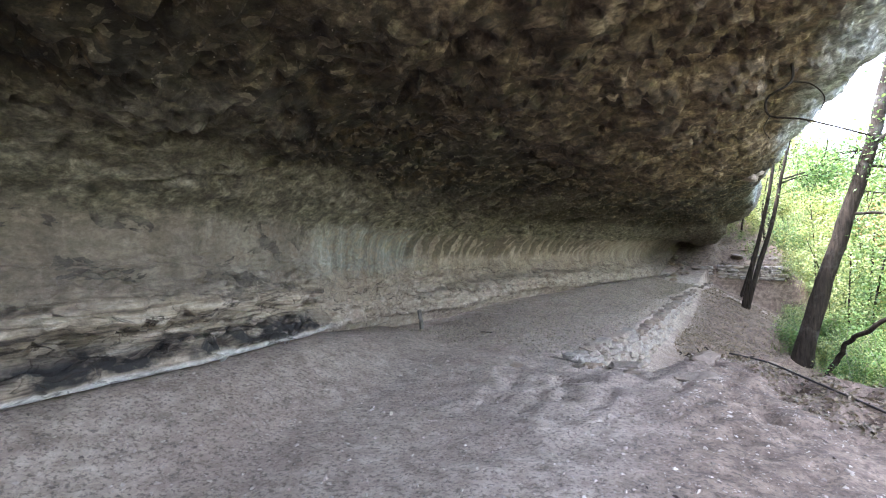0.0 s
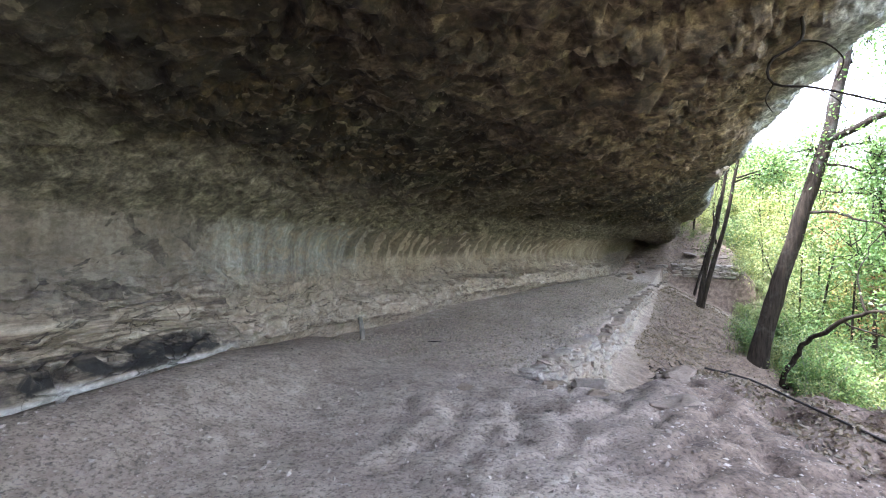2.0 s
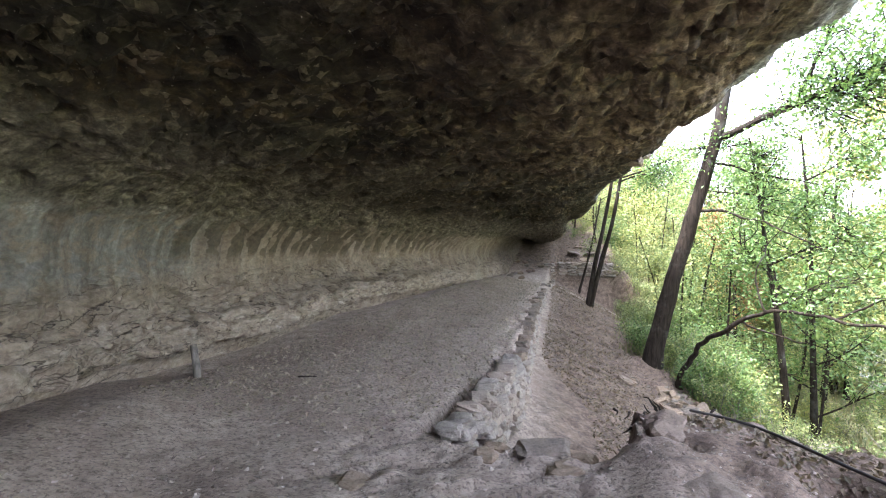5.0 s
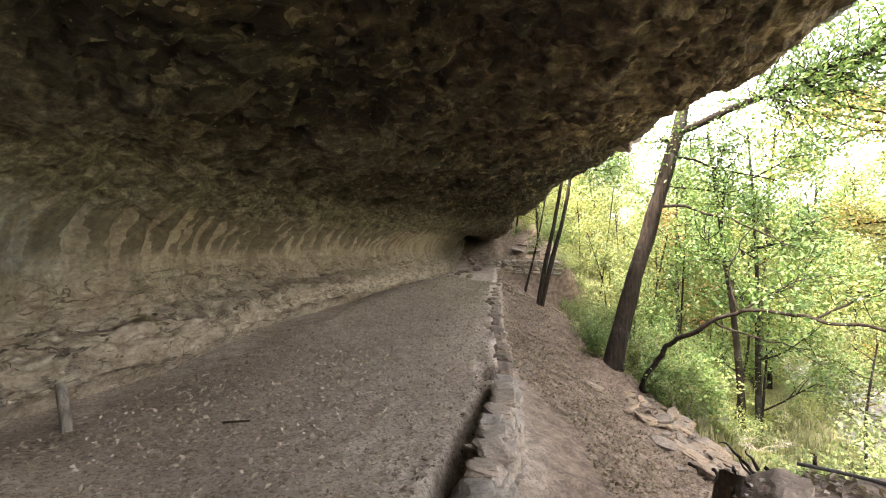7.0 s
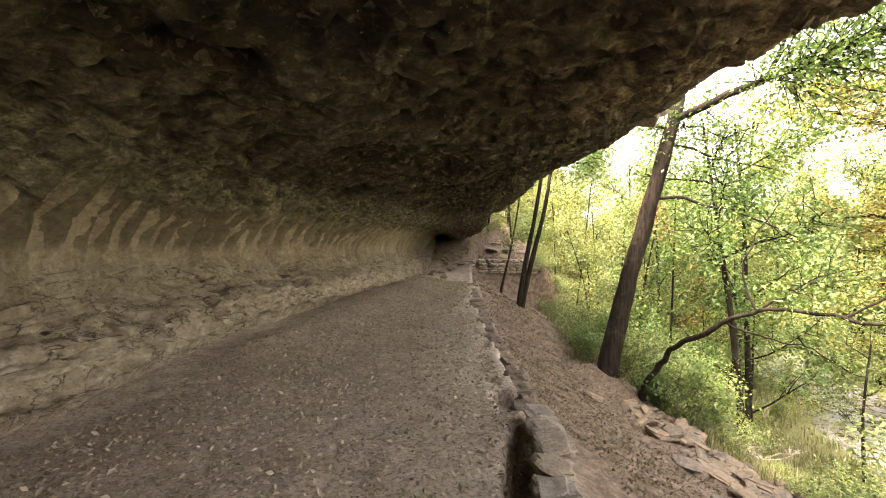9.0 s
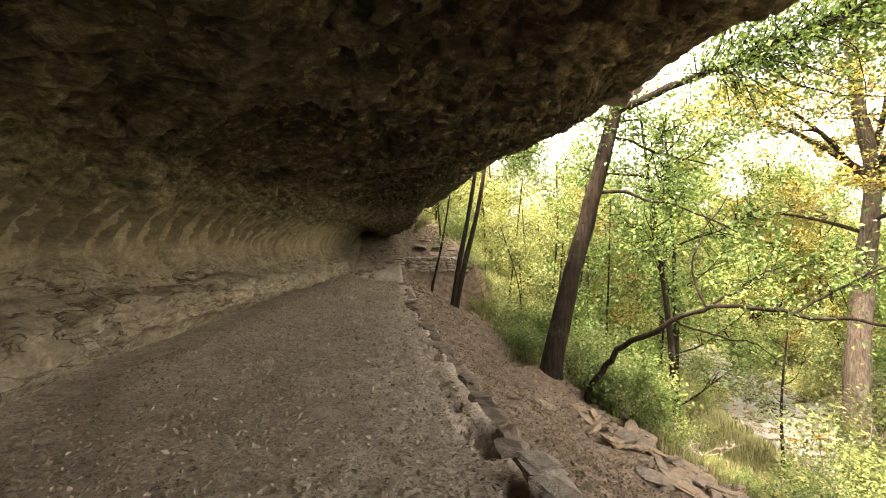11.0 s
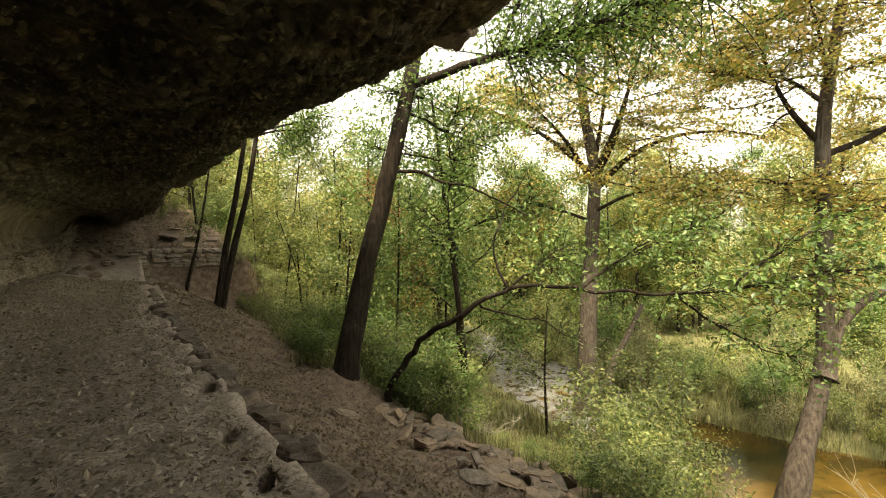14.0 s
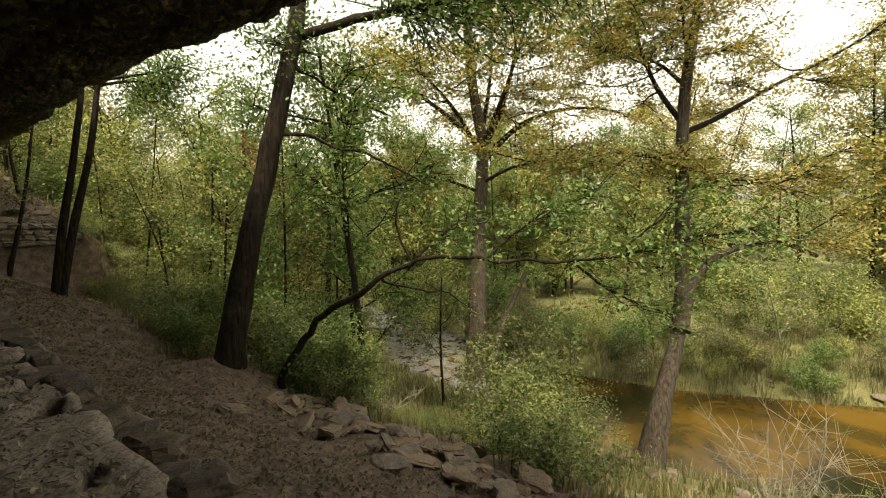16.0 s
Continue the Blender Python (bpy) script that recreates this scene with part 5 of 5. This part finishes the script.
rs = np.random.default_rng(77)
slender("thin leaning dark tree beside the end wall", on_ground(17.2, 0.35), W(18.6, 1.7, 4.6), 0.075, LEAF_PALE, 1200, rs)
slender("thin upright tree on the hill path", on_ground(22.5, 1.9), W(22.6, 2.0, 6.2), 0.07, LEAF_PALE, 1500, rs)
slender("bushy small tree by the hill path", on_ground(24.5, 0.6), W(24.6, 0.9, 6.0), 0.08, LEAF_FAR, 1800, rs)
for i in range(16):
    s, q = rs.uniform(6, 22), rs.uniform(3.2, 9.5)
    g = on_ground(s, q)
    slender("thin dark-stemmed understorey tree", g, (g[0] + rs.normal(0, 0.6), g[1] + rs.normal(0, 0.6), g[2] + rs.uniform(4, 8)), rs.uniform(0.035, 0.07), (LEAF_PALE, LEAF_OAK, LEAF_FAR)[i % 3], 2600, rs)
g = (15.5, 16.0, at(15.5, 16.0))
slender("thin russet-leaved tree among the green shrubs", g, (15.7, 15.8, 3.0), 0.05, LEAF_RUSSET, 1300, rs)
g = (15.0, 13.3, at(15.0, 13.3))
broadleaf("oak_tree", "dark green oak on the slope below the big tree", g, np.random.default_rng(9), 9.6, 0.12, 3.0, LEAF_OAK, BARK, 10, 170, 9000, 0.11, (-0.9, 0.7), 0.45)


def lobed_leaf(rng):
    """A lobed leaf of unit length, slightly cupped."""
    v = [(0, 0, 0)]
    for i in range(17):
        a = math.pi * (i / 16 - 0.5) * 1.75
        r = (0.62 + 0.38 * math.cos(a)) * (0.72 if i % 4 in (1, 3) else (0.52 if i % 4 == 2 else 1.0)) * rng.uniform(0.9, 1.1)
        v.append((r * math.cos(a), r * math.sin(a) * 0.85, 0.12 * abs(math.sin(a)) - 0.15 * r * r))
    return fast_mesh("leaf", v, [(0, i, i + 1) for i in range(1, 17)], LEAF_OAK)


lobed = [lobed_leaf(rs) for _ in range(3)]


# broad-leaved saplings at the mound's edge
def sapling(label, place, rng, high, leaves, size, stems=3):
    t = empty("sapling", place, label, "sapling", "saplings on the mound's edge")
    lines = []
    for i in range(stems):
        a = rng.uniform(0, 6.28)
        l2 = branch_out(rng, (rng.normal(0, 0.08), rng.normal(0, 0.08), -0.1), (0.22 * math.cos(a), 0.22 * math.sin(a), 1), high * rng.uniform(0.7, 1.1), 6, 0.22, 0.02)
        lines.append(l2)
        part("stem", tube_mesh("stem", l2, 0.011, 0.003, BARK, 10, 5, 0), t)
    lo = np.array([p for l2 in lines for p in spline(l2, 24)[6:]])
    for k in range(leaves):
        p = lo[rng.integers(len(lo))] + rng.normal(0, 0.09, 3)
        ob = part("leaf", lobed[k % 3], t)
        ob.matrix_basis = Matrix.LocRotScale(p, Euler((rng.normal(0.3, 0.4), rng.normal(0, 0.4), rng.uniform(0, 6.28))), Vector((1, 1, 1)) * size * rng.uniform(0.6, 1.1))
    return t


for s, q, h_, n_ in ((-4.5, 0.35, 0.8, 20), (-5.0, 0.8, 1.1, 26), (-4.2, 0.7, 1.3, 30), (-5.8, 1.3, 0.8, 22), (-3.9, 0.45, 2.0, 24), (-6.6, 1.8, 0.7, 20)):
    sapling("thin-stemmed sapling with broad green leaves", on_ground(s, q), rs, h_, n_, 0.15)


# bare twigs and dead wood
def bare(name, label, place, rng, high, stems, mat, spread=0.7):
    t = empty(name, place, label, "dead wood")
    for i in range(stems):
        a = rng.uniform(0, 6.28)
        l2 = branch_out(rng, (0, 0, -0.05), (spread * math.cos(a), spread * math.sin(a), 1), high * rng.uniform(0.6, 1.1), 5, 0.4, 0)
        b_ = part("branch", tube_mesh("branch", l2, 0.013, 0.004, mat, 9, 5, 0), t)
        for _ in range(8):
            p = l2[rng.integers(2, 5)]
            l3 = branch_out(rng, p, rng.normal(0, 1, 3) + (0, 0, 0.6), high * 0.3, 3, 0.4, 0)
            part("twig", tube_mesh("twig", l3, 0.006, 0.002, mat, 5, 4, 0), b_)
    return t


PALEWOOD = material("bleached_wood", bark_mat((0.20, 0.18, 0.145), (0.42, 0.385, 0.33)))
bare("bare_bush", "leafless pale twiggy bush above the creek", (12.0, 4.2, at(12.0, 4.2)), rs, 3.1, 20, PALEWOOD, 0.5)
bare("dead_branch", "fallen bleached branch caught in the shrubs", (13.6, 12.2, at(13.6, 12.2) + 0.5), rs, 1.0, 6, PALEWOOD, 2.5)
bare("dead_branch", "fallen grey branch on the slope", (12.4, 13.0, at(12.4, 13.0) + 0.2), rs, 1.2, 4, PALEWOOD, 3.0)


def rod(name, pts, r0, r1, mat, label, category, n=12, sides=7):
    o = Vector(pts[0])
    ob = new(name, tube_mesh(name, rel(o, pts), r0, r1, mat, n, sides, 0.15))
    ob.location = o
    return tagged(ob, label, category)


# prop under the ledge, stick, edging cable and hanging vine
rod("wooden_prop", [(-0.55, 10.38, -0.08), (-0.57, 10.42, 0.15), (-0.62, 10.5, 0.42)], 0.055, 0.045, TWIG, "stubby grey wooden prop under the rock ledge", "post")
rod("stick", [(0.73, 9.92, 0.02), (0.85, 9.86, 0.03), (0.97, 9.85, 0.02)], 0.012, 0.008, BARK, "short dark stick lying on the floor", "stick")
rod("edging_cable", [(*W(s, q)[:2], height(s, q) + 0.03) for s, q in ((-5.05, -0.55), (-5.3, -0.12), (-5.9, 0.2), (-6.5, 0.5), (-7.2, 0.85), (-8.6, 1.6), (-10.5, 2.4))], 0.013, 0.013, RUBBER, "dark cable lying along the mound's edge", "cable", 40)

# torn roots with sprouts where the mound drops off
clump = empty("root_clump", on_ground(-5.1, -0.7), "dark torn roots and sprouts at the mound's edge", "roots")
for i in range(16):
    a = rs.uniform(0, 6.28)
    l2 = branch_out(rs, (rs.normal(0, 0.16), rs.normal(0, 0.16), -0.06), (math.cos(a), math.sin(a), rs.uniform(-0.1, 0.6)), rs.uniform(0.1, 0.24), 4, 0.7, -0.06)
    part("root", tube_mesh("root", l2, 0.014, 0.004, BARK, 8, 6, 0.3), clump)
knob = put_rock("rock_knob", -0.02, 0.02, (0.5, 0.4, 0.34), "pale lumpy rock knob under the roof's lip", "rock", z=3.42, me=rock_mesh(rr, WALLSTONE, 0.8, 3))
tagged(knob, kind="structure")
vine = empty("hanging_vine", (3.21, 4.29, 4.1), "bare dark vine hanging from the roof's lip", "vine")
vo = Vector(vine.location)
for ln_, r in (([(3.21, 4.29, 4.1), (3.22, 4.28, 3.58), (3.22, 4.28, 3.35), (3.08, 4.4, 3.24), (3.09, 4.38, 3.06), (3.31, 4.22, 2.98), (3.63, 3.92, 2.76)], 0.014), ([(3.22, 4.28, 3.35), (3.34, 4.2, 3.3), (3.4, 4.12, 3.15), (3.36, 4.15, 3.0)], 0.008),
               ([(3.31, 4.22, 2.98), (3.4, 4.1, 2.8), (3.38, 4.1, 2.6)], 0.005), ([(3.09, 4.38, 3.06), (3.06, 4.42, 2.95), (3.1, 4.4, 2.85)], 0.006)):
    part("stem", tube_mesh("stem", rel(vo, ln_), r, r * 0.5, BARK, 22, 6, 0.1), vine)


# scatter that nobody could count: gravel, fallen leaves, grass
def scatter_points(rng, n, s0, s1, pick_q):
    s = rng.uniform(s0, s1, n)
    q = pick_q(s, rng)
    z = ground(s, q)
    x, y, _ = W(s, q)
    return np.stack([x, y, z], 1), s, q


def surface_heights(pts):
    """Heights on the finished ground sheet."""
    from mathutils.bvhtree import BVHTree
    tree = BVHTree.FromObject(floor, bpy.context.evaluated_depsgraph_get())
    for p in pts:
        hit = tree.ray_cast(Vector((p[0], p[1], p[2] + 1.0)), Vector((0, 0, -1)))
        if hit[0] is not None:
            p[2] = hit[0].z
    return pts


def chips(name, pts, lo, hi, mat, rng, flat=0.45):
    n = len(pts)
    r = (lo * (hi / lo) ** (rng.uniform(0, 1, n) ** 3.0))[:, None]
    a = rng.uniform(0, 6.28, n)
    u = np.stack([np.cos(a), np.sin(a), rng.normal(0, 0.2, n)], 1) * r
    w = np.stack([-np.sin(a), np.cos(a), rng.normal(0, 0.2, n)], 1) * r * rng.uniform(0.45, 0.9, n)[:, None]
    h = np.array((0, 0, 1.0)) * r * flat
    j = lambda k: rng.normal(0, 0.18, (n, 3)) * r * k
    v = np.stack([pts + u + j(1), pts + w + j(1), pts - u + j(1), pts - w + j(1), pts + h + u * 0.3 + j(1), pts + h - u * 0.3 + w * 0.2], 1).reshape(-1, 3)
    i = np.arange(n)[:, None] * 6
    f = np.concatenate([i + t for t in ((0, 1, 4), (1, 5, 4), (1, 2, 5), (2, 3, 5), (3, 4, 5), (3, 0, 4))], 0)
    return new(name, fast_mesh(name, v, f, mat))


rp = np.random.default_rng(31)


def grit_mat(nt, b):
    geo = nt.nodes.new("ShaderNodeNewGeometry")
    col = ramp(nt, geo.outputs["Random Per Island"], (0.0, (0.12, 0.096, 0.077)), (0.3, (0.30, 0.25, 0.21)), (0.7, (0.41, 0.355, 0.30)), (0.97, (0.45, 0.39, 0.33)), (1.0, (0.40, 0.35, 0.30)))
    nt.links.new(mix(nt, mask(nt, noise_at(nt, 60, 3, 0.6), 0.35, 0.6), mix(nt, 0.3, col, (0.05, 0.04, 0.03)), col), b.inputs["Base Color"])
    b.inputs["Roughness"].default_value = 0.9


GRIT = material("grit_stone", grit_mat)


def terrace_q(s, rng):
    lo, hi = np.interp(s, FOOT_S, FOOT_Q) + 0.1, np.where(s < -4.8, 0.3, np.interp(s, WALL_S, WALL_Q) - 0.15)
    return lo + (hi - lo) * rng.uniform(0, 1, len(s))


pts, _, _ = scatter_points(rp, 24000, -13, 9, terrace_q)
tagged(chips("gravel", surface_heights(pts), 0.008, 0.032, GRIT, rp), "small grey stone chips strewn over the dusty floor", "gravel", kind="stuff")


def slope_q(s, rng):
    lo = np.where(s < -4.6, mound_edge(s) - 1.6, np.interp(s, WALL_S, WALL_Q) + 0.35 + 0.9 * smooth(2.0, -1.0, s))
    return lo + np.abs(rng.normal(1.3, 1.3, len(s))) * np.where(s < -4.6, 0.8, 1.0)


pts, s_, q_ = scatter_points(rp, 34000, -11, 16, slope_q)
pts = surface_heights(pts)
pts[:, 2] += 0.012
tagged(new("leaf_litter", leaves_mesh("leaf_litter", pts, 0.055, LITTER, rp, 0.0, 1.6)), "brown fallen leaves littering the slope", "leaf litter", kind="stuff")
pts, s_, q_ = scatter_points(rp, 7000, 17.5, 30, lambda s, rng: rng.uniform(-2.2, 5.0, len(s)))
pts = surface_heights(pts)
pts[:, 2] += 0.015
tagged(new("hill_litter", leaves_mesh("hill_litter", pts, 0.09, LITTER, rp, 0.0, 1.6)), "brown fallen leaves on the hill path", "leaf litter", kind="stuff")
pts, _, _ = scatter_points(rp, 24000, -5.5, 13, terrace_q)
pts = surface_heights(pts)
pts[:, 2] += 0.008
tagged(new("floor_leaves", leaves_mesh("floor_leaves", pts, 0.056, SCRAP, rp, 0.05, 2.0)), "dry leaf scraps scattered on the floor", "leaf litter", kind="stuff")


def blades(name, pts, high, mat, rng):
    n = len(pts)
    a = rng.uniform(0, 6.28, n)
    h = high * rng.uniform(0.5, 1.3, n)
    lean = np.stack([np.cos(a), np.sin(a), 0 * a], 1) * h[:, None] * rng.uniform(0.1, 0.6, n)[:, None]
    w = np.stack([-np.sin(a), np.cos(a), 0 * a], 1) * 0.016
    up = np.stack([0 * a, 0 * a, h], 1)
    v = np.stack([pts - w, pts + w, pts + up * 0.6 + lean * 0.4 + w * 0.6, pts + up + lean, pts + up * 0.6 + lean * 0.4 - w * 0.6], 1).reshape(-1, 3)
    i = np.arange(n)[:, None] * 5
    f = np.concatenate([i + (0, 1, 2), i + (0, 2, 4), i + (4, 2, 3)], 0)
    return new(name, fast_mesh(name, v, f, mat))


# tufts on the banks and shelves of the creek
tuft = rp.uniform(0, 1, (2600, 2)) * (34, 46) + (12, -18)
d_ = creek_distance(tuft[:, 0], tuft[:, 1])
edge = rp.uniform(0, 1, (2600, 2)) * (12, 30) + (16, -20)
tuft, d_ = np.concatenate([tuft, edge]), np.concatenate([d_, np.where((edge[:, 0] > np.interp(edge[:, 1], CREEK[:, 1], CREEK[:, 0])), creek_distance(edge[:, 0], edge[:, 1]), 99)])
clear = (np.hypot(tuft[:, 0] - 15.8, tuft[:, 1] - 5.4) > 1.7)
tuft = tuft[(d_ > 0.2) & (d_ < 12) & clear]
base = np.repeat(tuft, 16, 0) + rp.normal(0, 0.16, (len(tuft) * 16, 2))
sg, qg = plan(base[:, 0], base[:, 1])
gz = ground(sg, qg)
tagged(blades("bank_grass", np.stack([base[:, 0], base[:, 1], gz], 1), 0.38, GRASS, rp), "straw and green grass tufts along the creek banks", "grass", kind="stuff")
low = rp.uniform(0, 1, (1500, 2)) * (34, 9) + (-8, 2.2)
base = np.repeat(low, 12, 0) + rp.normal(0, 0.12, (len(low) * 12, 2))
keep = base[:, 1] > np.where(base[:, 0] < -4.3, mound_edge(base[:, 0]) + 0.4, 2.6)
base = base[keep]
x_, y_, _ = W(base[:, 0], base[:, 1])
tagged(blades("slope_grass", np.stack([x_, y_, ground(base[:, 0], base[:, 1])], 1), 0.4, GRASS, rp), "thin grass and weeds under the slope shrubs", "grass", kind="stuff")
